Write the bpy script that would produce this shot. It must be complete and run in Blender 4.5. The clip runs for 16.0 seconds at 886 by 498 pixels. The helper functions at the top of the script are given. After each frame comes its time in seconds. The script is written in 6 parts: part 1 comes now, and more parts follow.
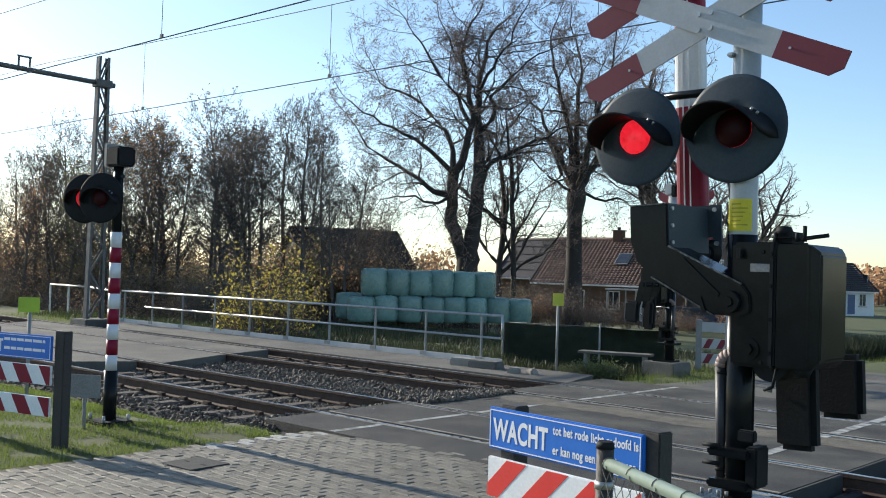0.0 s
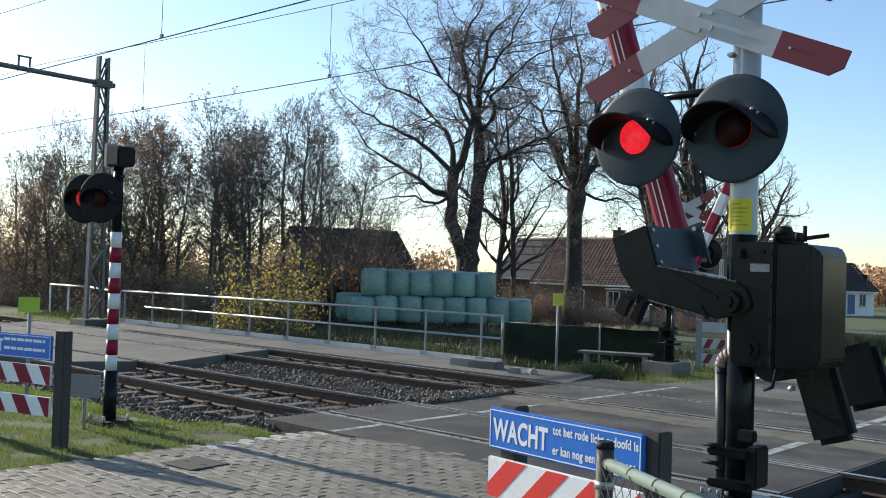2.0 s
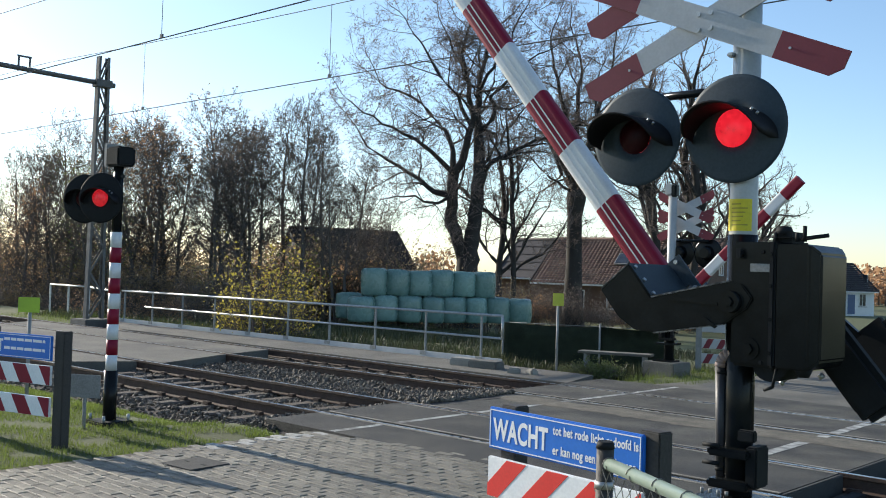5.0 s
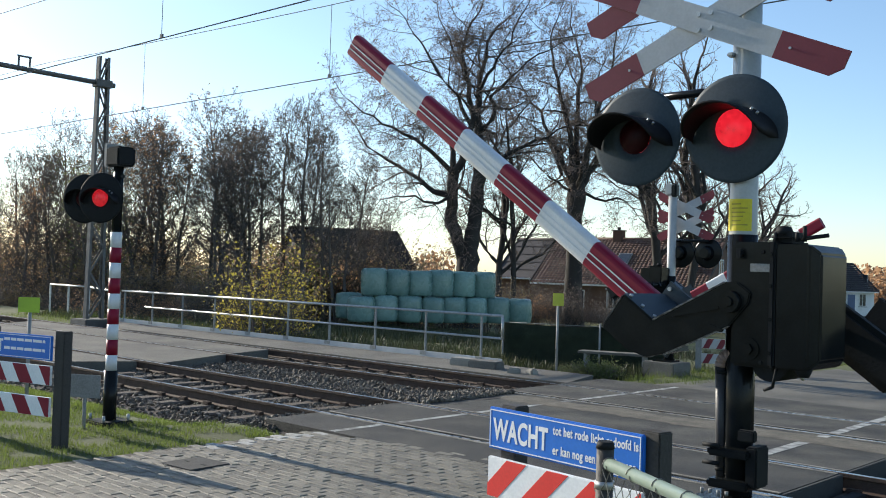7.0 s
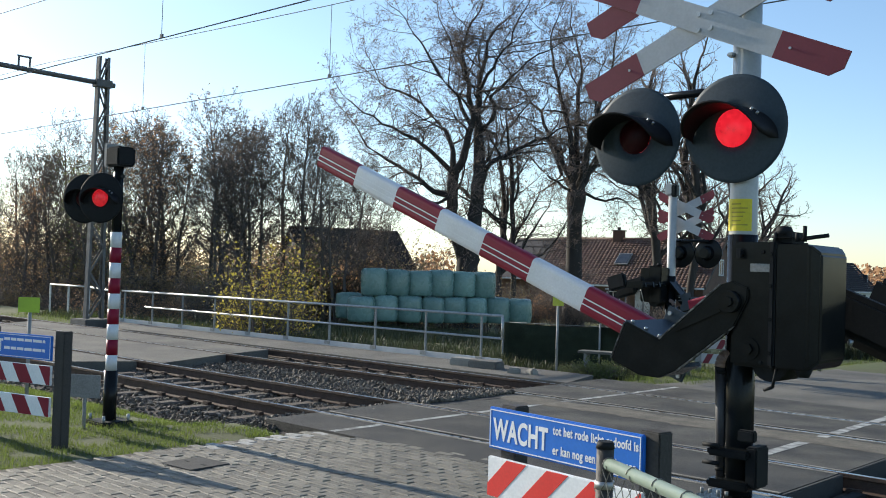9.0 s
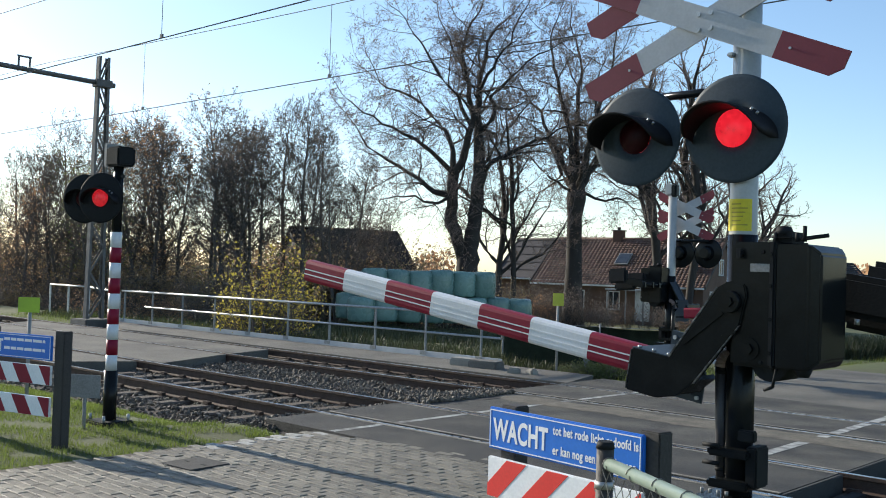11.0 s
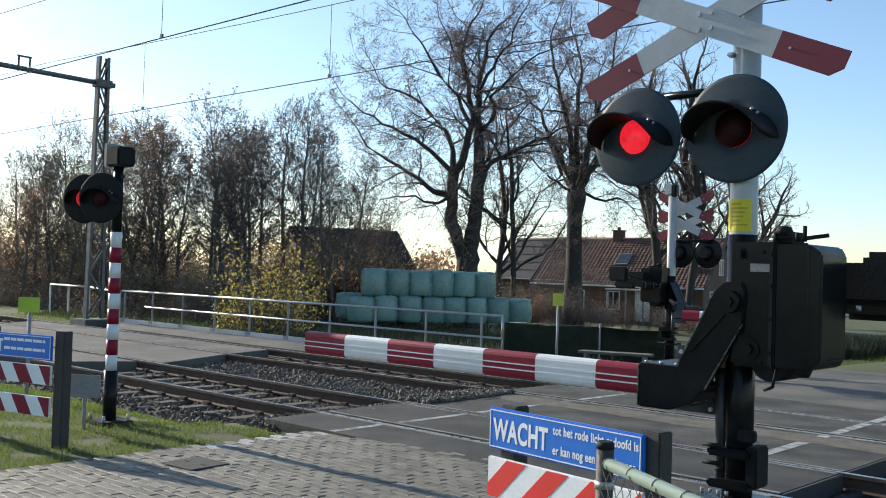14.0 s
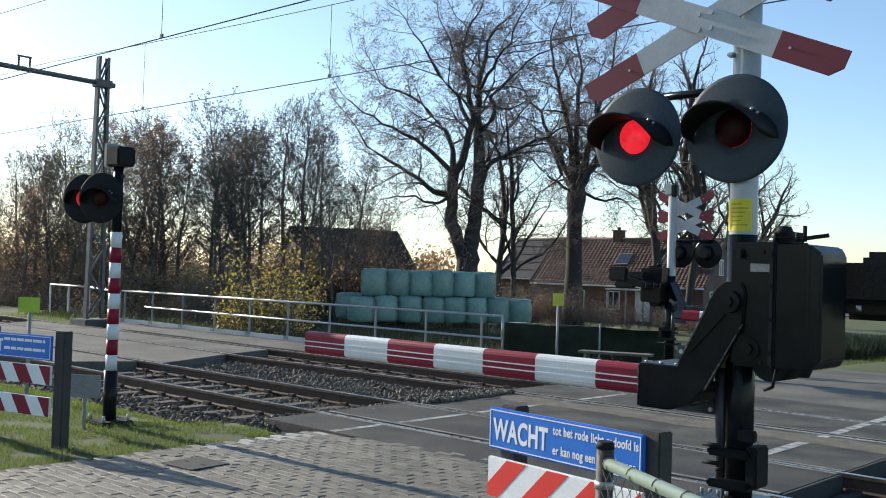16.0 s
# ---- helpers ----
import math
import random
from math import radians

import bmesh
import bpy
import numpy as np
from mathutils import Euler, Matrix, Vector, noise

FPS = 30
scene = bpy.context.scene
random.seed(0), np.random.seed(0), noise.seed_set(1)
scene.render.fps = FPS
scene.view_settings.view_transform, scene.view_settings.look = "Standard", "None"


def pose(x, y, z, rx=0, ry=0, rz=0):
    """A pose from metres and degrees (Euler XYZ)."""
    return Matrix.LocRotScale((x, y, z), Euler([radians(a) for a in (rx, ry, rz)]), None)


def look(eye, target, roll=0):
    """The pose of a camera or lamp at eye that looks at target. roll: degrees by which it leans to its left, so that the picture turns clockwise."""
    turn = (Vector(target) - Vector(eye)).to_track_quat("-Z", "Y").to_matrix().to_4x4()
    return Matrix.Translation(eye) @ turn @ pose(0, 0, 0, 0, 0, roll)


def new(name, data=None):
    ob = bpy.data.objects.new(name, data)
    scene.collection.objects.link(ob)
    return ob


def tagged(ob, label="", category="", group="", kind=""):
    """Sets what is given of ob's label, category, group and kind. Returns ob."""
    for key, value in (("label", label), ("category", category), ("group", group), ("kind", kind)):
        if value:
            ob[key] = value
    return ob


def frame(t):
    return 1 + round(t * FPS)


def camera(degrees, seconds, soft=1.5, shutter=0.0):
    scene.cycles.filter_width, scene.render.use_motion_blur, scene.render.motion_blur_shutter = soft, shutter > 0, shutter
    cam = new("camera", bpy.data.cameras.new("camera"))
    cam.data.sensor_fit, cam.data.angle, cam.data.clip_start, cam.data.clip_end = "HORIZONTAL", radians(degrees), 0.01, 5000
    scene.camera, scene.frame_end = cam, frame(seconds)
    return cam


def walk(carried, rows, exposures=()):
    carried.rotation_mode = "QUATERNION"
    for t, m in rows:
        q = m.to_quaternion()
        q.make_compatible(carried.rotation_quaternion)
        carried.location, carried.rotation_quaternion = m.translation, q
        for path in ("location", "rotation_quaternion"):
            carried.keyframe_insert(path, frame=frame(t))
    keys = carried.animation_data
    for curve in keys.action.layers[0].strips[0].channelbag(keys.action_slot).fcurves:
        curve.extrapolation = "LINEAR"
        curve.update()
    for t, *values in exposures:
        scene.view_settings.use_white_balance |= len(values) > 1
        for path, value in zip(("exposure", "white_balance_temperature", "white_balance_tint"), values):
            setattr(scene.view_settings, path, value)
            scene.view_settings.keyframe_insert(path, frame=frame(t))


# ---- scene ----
cam = camera(48.66, 16.0, soft=1.0)
EYE = Vector((0.0, 0.0, 1.80))
VIEW = Vector((-0.67862, 0.73411, 0.02347))
SIDE = Vector((0.7343, 0.6788, 0.0))
STAND = look(EYE, EYE + 10 * VIEW, 1.79)
walk(cam, [(0.0, STAND), (16.0, STAND)], exposures=[(0.0, 0.42, 6650, 8), (16.0, 0.42, 6650, 8)])

# ---- light: low autumn sun along the track, clear sky ----
SUN_FROM = Vector((-1.0, -0.045, math.tan(radians(22)))).normalized()
world = bpy.data.worlds.new("sky")
scene.world = world
world.use_nodes = True
sky = world.node_tree.nodes.new("ShaderNodeTexSky")
sky.sky_type, sky.sun_disc = "NISHITA", False
sky.sun_elevation, sky.sun_rotation = radians(24), radians(270)
sky.air_density, sky.dust_density, sky.ozone_density = 1.0, 0.42, 3.3
world.node_tree.links.new(sky.outputs[0], world.node_tree.nodes["Background"].inputs[0])
world.node_tree.nodes["Background"].inputs[1].default_value = 0.15
sun = new("sun", bpy.data.lights.new("sun", "SUN"))
sun.data.energy, sun.data.angle, sun.data.color = 5.0, radians(0.55), (1.0, 0.93, 0.82)
sun.matrix_world = look(SUN_FROM * 50, (0, 0, 0))


# ---- materials ----
def material(name, base, second=None, scale=8.0, rough=0.6, metal=0.0, bump=0.1, fine=60.0, spread=0.5,
             per_object=0.0, per_island=0.0, glow=None, power=0.0, coat=0.0, trans=0.0, grain=0.18, shine=0.5):
    """A surface with two scales of colour change, a fine relief and uneven gloss."""
    m = bpy.data.materials.new(name)
    m.use_nodes = True
    nt = m.node_tree
    n, l = nt.nodes, nt.links
    b = n["Principled BSDF"]
    co = n.new("ShaderNodeTexCoord").outputs["Object"]
    big = n.new("ShaderNodeTexNoise")
    big.inputs["Scale"].default_value, big.inputs["Detail"].default_value = scale, 5
    l.new(co, big.inputs["Vector"])
    small = n.new("ShaderNodeTexNoise")
    small.inputs["Scale"].default_value, small.inputs["Detail"].default_value = fine, 3
    l.new(co, small.inputs["Vector"])
    ramp = n.new("ShaderNodeMapRange")
    ramp.inputs["From Min"].default_value, ramp.inputs["From Max"].default_value = 0.5 - spread / 2, 0.5 + spread / 2
    l.new(big.outputs["Fac"], ramp.inputs["Value"])
    mix = n.new("ShaderNodeMix")
    mix.data_type = "RGBA"
    second = second or tuple(c * 0.7 for c in base)
    mix.inputs["A"].default_value, mix.inputs["B"].default_value = (*base, 1), (*second, 1)
    l.new(ramp.outputs["Result"], mix.inputs["Factor"])
    hsv = n.new("ShaderNodeHueSaturation")
    l.new(mix.outputs["Result"], hsv.inputs["Color"])
    val = n.new("ShaderNodeMapRange")
    val.inputs["From Min"].default_value, val.inputs["From Max"].default_value = 0.3, 0.7
    val.inputs["To Min"].default_value, val.inputs["To Max"].default_value = 1 - grain, 1 + grain
    l.new(small.outputs["Fac"], val.inputs["Value"])
    out = val.outputs["Result"]
    if per_object or per_island:
        rnd = n.new("ShaderNodeObjectInfo").outputs["Random"] if per_object else n.new("ShaderNodeNewGeometry").outputs["Random Per Island"]
        amount = per_object or per_island
        r2 = n.new("ShaderNodeMapRange")
        r2.inputs["To Min"].default_value, r2.inputs["To Max"].default_value = 1 - amount, 1 + amount
        l.new(rnd, r2.inputs["Value"])
        mul = n.new("ShaderNodeMath")
        mul.operation = "MULTIPLY"
        l.new(out, mul.inputs[0]), l.new(r2.outputs["Result"], mul.inputs[1])
        out = mul.outputs[0]
    l.new(out, hsv.inputs["Value"])
    l.new(hsv.outputs["Color"], b.inputs["Base Color"])
    rr = n.new("ShaderNodeMapRange")
    rr.inputs["To Min"].default_value, rr.inputs["To Max"].default_value = max(0.03, rough - 0.12), min(1, rough + 0.12)
    l.new(big.outputs["Fac"], rr.inputs["Value"]), l.new(rr.outputs["Result"], b.inputs["Roughness"])
    b.inputs["Metallic"].default_value = metal
    b.inputs["Coat Weight"].default_value, b.inputs["Specular IOR Level"].default_value = coat, shine
    if trans:
        b.inputs["Transmission Weight"].default_value = trans
    if bump:
        bp = n.new("ShaderNodeBump")
        bp.inputs["Strength"].default_value, bp.inputs["Distance"].default_value = bump, 0.02
        l.new(small.outputs["Fac"], bp.inputs["Height"]), l.new(bp.outputs["Normal"], b.inputs["Normal"])
    if glow:
        b.inputs["Emission Color"].default_value, b.inputs["Emission Strength"].default_value = (*glow, 1), power
        gl = n.new("ShaderNodeMapRange")
        gl.inputs["From Min"].default_value, gl.inputs["From Max"].default_value = 0.3, 0.7
        gl.inputs["To Min"].default_value, gl.inputs["To Max"].default_value = power * 0.72, power * 1.2
        l.new(small.outputs["Fac"], gl.inputs["Value"]), l.new(gl.outputs["Result"], b.inputs["Emission Strength"])
    return m


def leaf_material(name, base, second, through_share=0.5):
    m = material(name, base, second, scale=0.9, rough=0.6, bump=0, per_island=0.45)
    n, l = m.node_tree.nodes, m.node_tree.links
    tr = n.new("ShaderNodeBsdfTranslucent")
    tr.inputs["Color"].default_value = (*(min(1, c * 1.6) for c in base), 1)
    mx = n.new("ShaderNodeMixShader")
    mx.inputs[0].default_value = through_share
    l.new(n["Principled BSDF"].outputs[0], mx.inputs[1]), l.new(tr.outputs[0], mx.inputs[2])
    l.new(mx.outputs[0], n["Material Output"].inputs["Surface"])
    return m


ASPHALT = material("asphalt", (0.031, 0.029, 0.0245), (0.09, 0.083, 0.067), scale=1.5, spread=0.26, rough=0.82, bump=0.7, fine=75, grain=0.55)
ASPHALT_DARK = material("tarred_asphalt", (0.02, 0.019, 0.017), (0.062, 0.058, 0.048), scale=1.6, spread=0.3, rough=0.8, bump=0.7, fine=70, grain=0.55)
ASPHALT_OLD = material("old_asphalt", (0.075, 0.07, 0.06), (0.16, 0.148, 0.122), scale=0.8, spread=0.35, rough=0.85, bump=0.6, fine=80, grain=0.35)
BRICK = material("clay_brick", (0.2, 0.178, 0.132), (0.145, 0.13, 0.1), scale=1.4, rough=0.66, bump=0.35, fine=120, per_object=0.28, grain=0.25)
BRICK_JOINED = material("clay_brick_field", (0.2, 0.178, 0.132), (0.145, 0.13, 0.1), scale=1.4, rough=0.66, bump=0.35, fine=120, per_island=0.28, grain=0.25)
BRICK_WHITE = material("white_brick", (0.46, 0.45, 0.41), (0.27, 0.255, 0.22), scale=14, rough=0.7, bump=0.3, per_object=0.12)
SAND = material("joint_sand", (0.1, 0.085, 0.065), (0.05, 0.045, 0.035), scale=5, rough=0.95, bump=0.4)
ROAD_PAINT = material("road_paint", (0.5, 0.5, 0.46), (0.13, 0.125, 0.115), scale=6, rough=0.7, bump=0.4, fine=140, spread=0.3)
CONCRETE = material("concrete", (0.33, 0.31, 0.27), (0.23, 0.215, 0.185), scale=2.5, rough=0.85, bump=0.35, fine=90)
CONCRETE_GREY = material("grey_concrete", (0.165, 0.155, 0.135), (0.11, 0.103, 0.09), scale=3, rough=0.85, bump=0.35, fine=90, grain=0.3)
SLEEPER = material("sleeper_concrete", (0.115, 0.088, 0.064), (0.065, 0.048, 0.035), scale=6, rough=0.9, bump=0.5)
STONE = material("ballast_stone", (0.165, 0.138, 0.105), (0.075, 0.06, 0.045), scale=3, rough=0.8, bump=0.4, per_island=0.6)
BALLAST_BED = material("ballast_bed", (0.075, 0.063, 0.052), (0.035, 0.029, 0.024), scale=16, rough=0.95, bump=1.0, fine=45)
RAIL_RUST = material("rail_rust", (0.09, 0.052, 0.034), (0.055, 0.035, 0.026), scale=9, rough=0.8, bump=0.3)
RAIL_TOP = material("rail_steel", (0.42, 0.41, 0.4), (0.3, 0.28, 0.27), scale=7, rough=0.28, metal=1.0, bump=0.05)
GRASS_GROUND = material("grass_ground", (0.078, 0.1, 0.027), (0.075, 0.075, 0.03), scale=0.7, rough=0.95, bump=0.8, fine=22)
BLADE = leaf_material("grass_blade", (0.1, 0.135, 0.028), (0.13, 0.12, 0.045))
BLACK_PAINT = material("black_paint", (0.008, 0.0095, 0.0105), (0.012, 0.0138, 0.0145), scale=7, rough=0.2, bump=0.03, grain=0.1, shine=0.15)
BLACK_MATT = material("matt_black", (0.0095, 0.011, 0.012), (0.014, 0.0155, 0.0165), scale=9, rough=0.7, bump=0.08, grain=0.1, shine=0.2)
# paler steel for strips that paint sun glints on the arm's edges
EDGE_GLINT = material("edge_glint_steel", (0.16, 0.16, 0.16), (0.03, 0.03, 0.03), scale=40, rough=0.35, metal=0.5, bump=0.1, spread=0.2)
DISC_PAINT = material("disc_paint", (0.034, 0.05, 0.063), (0.046, 0.064, 0.078), scale=5, rough=0.52, bump=0.05, grain=0.1, shine=0.2)
HOOD_INSIDE = material("hood_black", (0.009, 0.009, 0.011), (0.014, 0.014, 0.016), scale=9, rough=0.55, bump=0.05, grain=0.1, shine=0.2)
GREY_POLE = material("grey_pole", (0.46, 0.47, 0.45), (0.36, 0.37, 0.36), scale=4, rough=0.42, bump=0.05, coat=0.2, grain=0.05)
GALVANISED = material("galvanised_steel", (0.5, 0.51, 0.51), (0.36, 0.37, 0.37), scale=12, rough=0.45, metal=0.75, bump=0.08)
MAST_STEEL = material("mast_steel", (0.17, 0.165, 0.155), (0.11, 0.105, 0.1), scale=5, rough=0.7, metal=0.2, bump=0.1)
RED_PAINT = material("red_paint", (0.25, 0.006, 0.028), (0.215, 0.005, 0.024), scale=5, rough=0.5, bump=0.04, shine=0.3, grain=0.05)
RED_CROSS = material("red_cross_sheet", (0.2, 0.016, 0.03), (0.165, 0.014, 0.026), scale=4, rough=0.5, bump=0.03, grain=0.05)
WHITE_PAINT = material("white_paint", (0.74, 0.75, 0.75), (0.64, 0.65, 0.64), scale=4, rough=0.4, bump=0.04, coat=0.1, grain=0.05)
WHITE_DIRTY = material("weathered_white", (0.5, 0.505, 0.51), (0.42, 0.425, 0.43), scale=5, rough=0.5, bump=0.05, grain=0.05)
ORANGE_RED = material("signal_red", (0.84, 0.045, 0.036), (0.78, 0.04, 0.032), scale=4, rough=0.45, bump=0.02, grain=0.05)
SIGN_BLUE = material("sign_blue", (0.011, 0.15, 0.6), (0.017, 0.18, 0.66), scale=3, rough=0.35, bump=0.02, coat=0.2, grain=0.05)
SIGN_WHITE = material("sign_white", (0.9, 0.9, 0.9), (0.84, 0.85, 0.85), scale=6, rough=0.4, bump=0.02, grain=0.05)
SIGN_GREY = material("sign_back", (0.3, 0.3, 0.29), (0.22, 0.22, 0.21), scale=8, rough=0.6, bump=0.05)
YELLOW = material("sticker_yellow", (0.72, 0.6, 0.02), (0.66, 0.54, 0.02), scale=8, rough=0.5, bump=0.02, grain=0.05)
LIME = material("sign_lime", (0.42, 0.58, 0.05), (0.36, 0.5, 0.05), scale=6, rough=0.5, bump=0.02, grain=0.05)
LEMON = material("sign_lemon", (0.6, 0.6, 0.06), (0.5, 0.5, 0.06), scale=6, rough=0.5, bump=0.02, grain=0.05)
OCHRE = material("sticker_print", (0.42, 0.33, 0.03), (0.36, 0.28, 0.03), scale=8, rough=0.6, bump=0, grain=0.05)
LENS_OFF = material("lens_dark_red", (0.035, 0.003, 0.005), (0.025, 0.002, 0.004), scale=10, rough=0.45, bump=0.03, fine=35, shine=0.15)
LENS_ON = material("lens_lit_red", (0.6, 0.01, 0.012), (0.5, 0.01, 0.012), scale=10, rough=0.3, bump=0.05, fine=30, glow=(1.0, 0.022, 0.045), power=0.58)
LENS_SOFT = material("lens_dim_red", (0.4, 0.01, 0.012), (0.3, 0.01, 0.012), scale=10, rough=0.3, bump=0.05, fine=30, glow=(1.0, 0.03, 0.05), power=0.3)
FENCE_GREEN = material("fence_green", (0.09, 0.13, 0.105), (0.07, 0.1, 0.085), scale=9, rough=0.4, bump=0.05, coat=0.3)
FENCE_RAIL = material("fence_rail_paint", (0.2, 0.26, 0.22), (0.15, 0.2, 0.17), scale=9, rough=0.35, bump=0.05, coat=0.3, grain=0.05)
WIRE = material("fence_wire", (0.2, 0.2, 0.19), (0.12, 0.12, 0.11), scale=20, rough=0.5, metal=0.6, bump=0)
CABLE = material("overhead_cable", (0.16, 0.15, 0.145), (0.12, 0.11, 0.105), scale=4, rough=0.6, bump=0)
POST_WOOD = material("dark_post", (0.035, 0.032, 0.03), (0.05, 0.045, 0.04), scale=9, rough=0.7, bump=0.2)
WRAP = material("bale_wrap", (0.19, 0.3, 0.26), (0.14, 0.24, 0.205), scale=3.2, rough=0.28, bump=0.25, fine=7, per_object=0.16, grain=0.08)
BARK = material("oak_bark", (0.036, 0.03, 0.027), (0.055, 0.048, 0.04), scale=2.5, rough=0.95, bump=0.6, fine=25)
# fine twigs paler than the bark: sky glare put into their colour
TWIG = material("twig_glare", (0.19, 0.148, 0.13), (0.14, 0.11, 0.098), scale=1.5, rough=0.95, bump=0)
BARK_GREY = material("alder_bark", (0.155, 0.13, 0.112), (0.1, 0.085, 0.075), scale=2, rough=0.95, bump=0.3)
LEAF_BROWN = leaf_material("leaf_brown", (0.34, 0.2, 0.11), (0.26, 0.17, 0.11))
LEAF_PALE = leaf_material("leaf_pale_brown", (0.2, 0.15, 0.118), (0.15, 0.115, 0.095), 0.3)
LEAF_DARK = leaf_material("leaf_dark", (0.22, 0.165, 0.095), (0.15, 0.12, 0.07))
LEAF_GREEN = leaf_material("leaf_green", (0.13, 0.15, 0.05), (0.09, 0.1, 0.045))
# green kept very dark, so the blades carry the field's shade
DITCH_GRASS = leaf_material("ditch_grass", (0.05, 0.062, 0.022), (0.035, 0.035, 0.018), 0.2)
LEAF_YELLOW = leaf_material("leaf_yellow", (0.3, 0.25, 0.05), (0.2, 0.19, 0.06))
ROOF_TILE = material("roof_tile", (0.2, 0.115, 0.085), (0.14, 0.09, 0.072), scale=0.8, rough=0.8, bump=0.2, per_island=0.2)
ROOF_DARK = material("dark_roof", (0.05, 0.04, 0.036), (0.035, 0.03, 0.028), scale=1, rough=0.85, bump=0.2)
ROOF_SHEET = material("roof_sheet", (0.075, 0.064, 0.06), (0.055, 0.048, 0.046), scale=0.7, rough=0.7, bump=0.1)
HOUSE_BRICK = material("house_brick", (0.17, 0.1, 0.07), (0.12, 0.075, 0.055), scale=1.2, rough=0.9, bump=0.2)
HOUSE_WHITE = material("house_white", (0.78, 0.78, 0.76), (0.68, 0.68, 0.66), scale=1.2, rough=0.8, bump=0.05, grain=0.05)
GLASS_DARK = material("window_glass", (0.03, 0.035, 0.04), (0.05, 0.055, 0.06), scale=2, rough=0.08, bump=0, coat=0.5)
BLUE_PAINT = material("blue_paint", (0.03, 0.08, 0.2), (0.025, 0.07, 0.17), scale=4, rough=0.4, bump=0, coat=0.5)
HOSE = material("cable_hose", (0.055, 0.052, 0.055), (0.035, 0.034, 0.036), scale=9, rough=0.5, bump=0.1, grain=0.1)
BEND = material("conduit_plastic", (0.36, 0.26, 0.23), (0.28, 0.2, 0.18), scale=9, rough=0.55, bump=0.05, grain=0.08)
NETTING = material("shade_netting", (0.036, 0.052, 0.032), (0.02, 0.032, 0.02), scale=3.5, rough=0.9, bump=0.5, fine=70, grain=0.35)
CAR_BLUE = material("car_blue", (0.014, 0.03, 0.075), (0.012, 0.025, 0.06), scale=4, rough=0.3, bump=0, coat=0.6)
DUSTY_EDGE = material("dusty_edge", (0.3, 0.27, 0.22), (0.15, 0.135, 0.11), scale=3, rough=0.85, bump=0.3, grain=0.3, spread=0.35)
DUST = material("sand_dust", (0.16, 0.14, 0.105), (0.085, 0.077, 0.06), scale=4, rough=0.95, bump=0.5, fine=60, grain=0.4)
PIT_BLACK = material("pit_black", (0.012, 0.012, 0.0125), (0.02, 0.0195, 0.0185), scale=6, rough=0.75, bump=0.3, shine=0.25)
TYRE = material("tyre_rubber", (0.02, 0.02, 0.02), (0.03, 0.03, 0.03), scale=9, rough=0.8)
DARK_PAD = material("dark_pad", (0.03, 0.029, 0.027), (0.05, 0.048, 0.043), scale=6, rough=0.85, bump=0.4)


# ---- building helpers ----
def box(bm, lo, hi, bevel=0.0):
    made = bmesh.ops.create_cube(bm, size=1.0)["verts"]
    for v in made:
        v.co = Vector([lo[i] + (v.co[i] + 0.5) * (hi[i] - lo[i]) for i in range(3)])
    if bevel:
        edges = list({e for v in made for e in v.link_edges})
        bmesh.ops.bevel(bm, geom=edges, offset=bevel, segments=2, affect="EDGES", clamp_overlap=True)
    return made


def tube(bm, a, b, r0, r1=None, sides=12, caps=True):
    a, b = Vector(a), Vector(b)
    r1 = r0 if r1 is None else r1
    q = (b - a).to_track_quat("Z", "Y")
    rings = []
    for p, r in ((a, r0), (b, r1)):
        rings.append([bm.verts.new(p + q @ Vector((r * math.cos(2 * math.pi * i / sides), r * math.sin(2 * math.pi * i / sides), 0))) for i in range(sides)])
    for i in range(sides):
        f = bm.faces.new((rings[0][i], rings[0][(i + 1) % sides], rings[1][(i + 1) % sides], rings[1][i]))
        f.smooth = True
    if caps:
        bm.faces.new(rings[0][::-1]), bm.faces.new(rings[1])


def prism(bm, outline, y0, y1):
    """A plate with an outline in x and z, from y0 to y1."""
    a = [bm.verts.new((x, y0, z)) for x, z in outline]
    b = [bm.verts.new((x, y1, z)) for x, z in outline]
    n = len(outline)
    bm.faces.new(a), bm.faces.new(b[::-1])
    for i in range(n):
        bm.faces.new((a[i], b[i], b[(i + 1) % n], a[(i + 1) % n]))
    bmesh.ops.recalc_face_normals(bm, faces=bm.faces[:])


def finish(name, bm, mat):
    me = bpy.data.meshes.new(name)
    bm.to_mesh(me)
    bm.free()
    me.materials.append(mat)
    return me


def part(name, bm, mat, parent, label=""):
    """Links a bmesh (or a mesh) as one object under a thing or a part."""
    me = finish(name, bm, mat) if isinstance(bm, bmesh.types.BMesh) else bm
    ob = new(name, me)
    ob.parent = parent
    return tagged(ob, label)


def thing(name, m, label, category, group="", kind=""):
    ob = new(name)
    ob.empty_display_size = 0.2
    ob.matrix_world = m
    return tagged(ob, label, category, group, kind)


def solid(name, bm, mat, label, category="", kind="", group=""):
    return tagged(new(name, finish(name, bm, mat)), label, category, group, kind)


def boxed(name, lo, hi, mat, parent, bevel=0.0, label=""):
    bm = bmesh.new()
    box(bm, lo, hi, bevel)
    return part(name, bm, mat, parent, label)


def rod(name, a, b, r, mat, parent, r1=None, sides=12, label=""):
    bm = bmesh.new()
    tube(bm, a, b, r, r1, sides)
    return part(name, bm, mat, parent, label)


def plan(depth, side):
    """A place on the plan, so far ahead of where the camera stands and so far to its side."""
    return -0.6788 * depth + 0.7343 * side, 0.7343 * depth + 0.6788 * side


def smooth(a, b, v):
    t = max(0.0, min(1.0, (v - a) / (b - a)))
    return t * t * (3 - 2 * t)


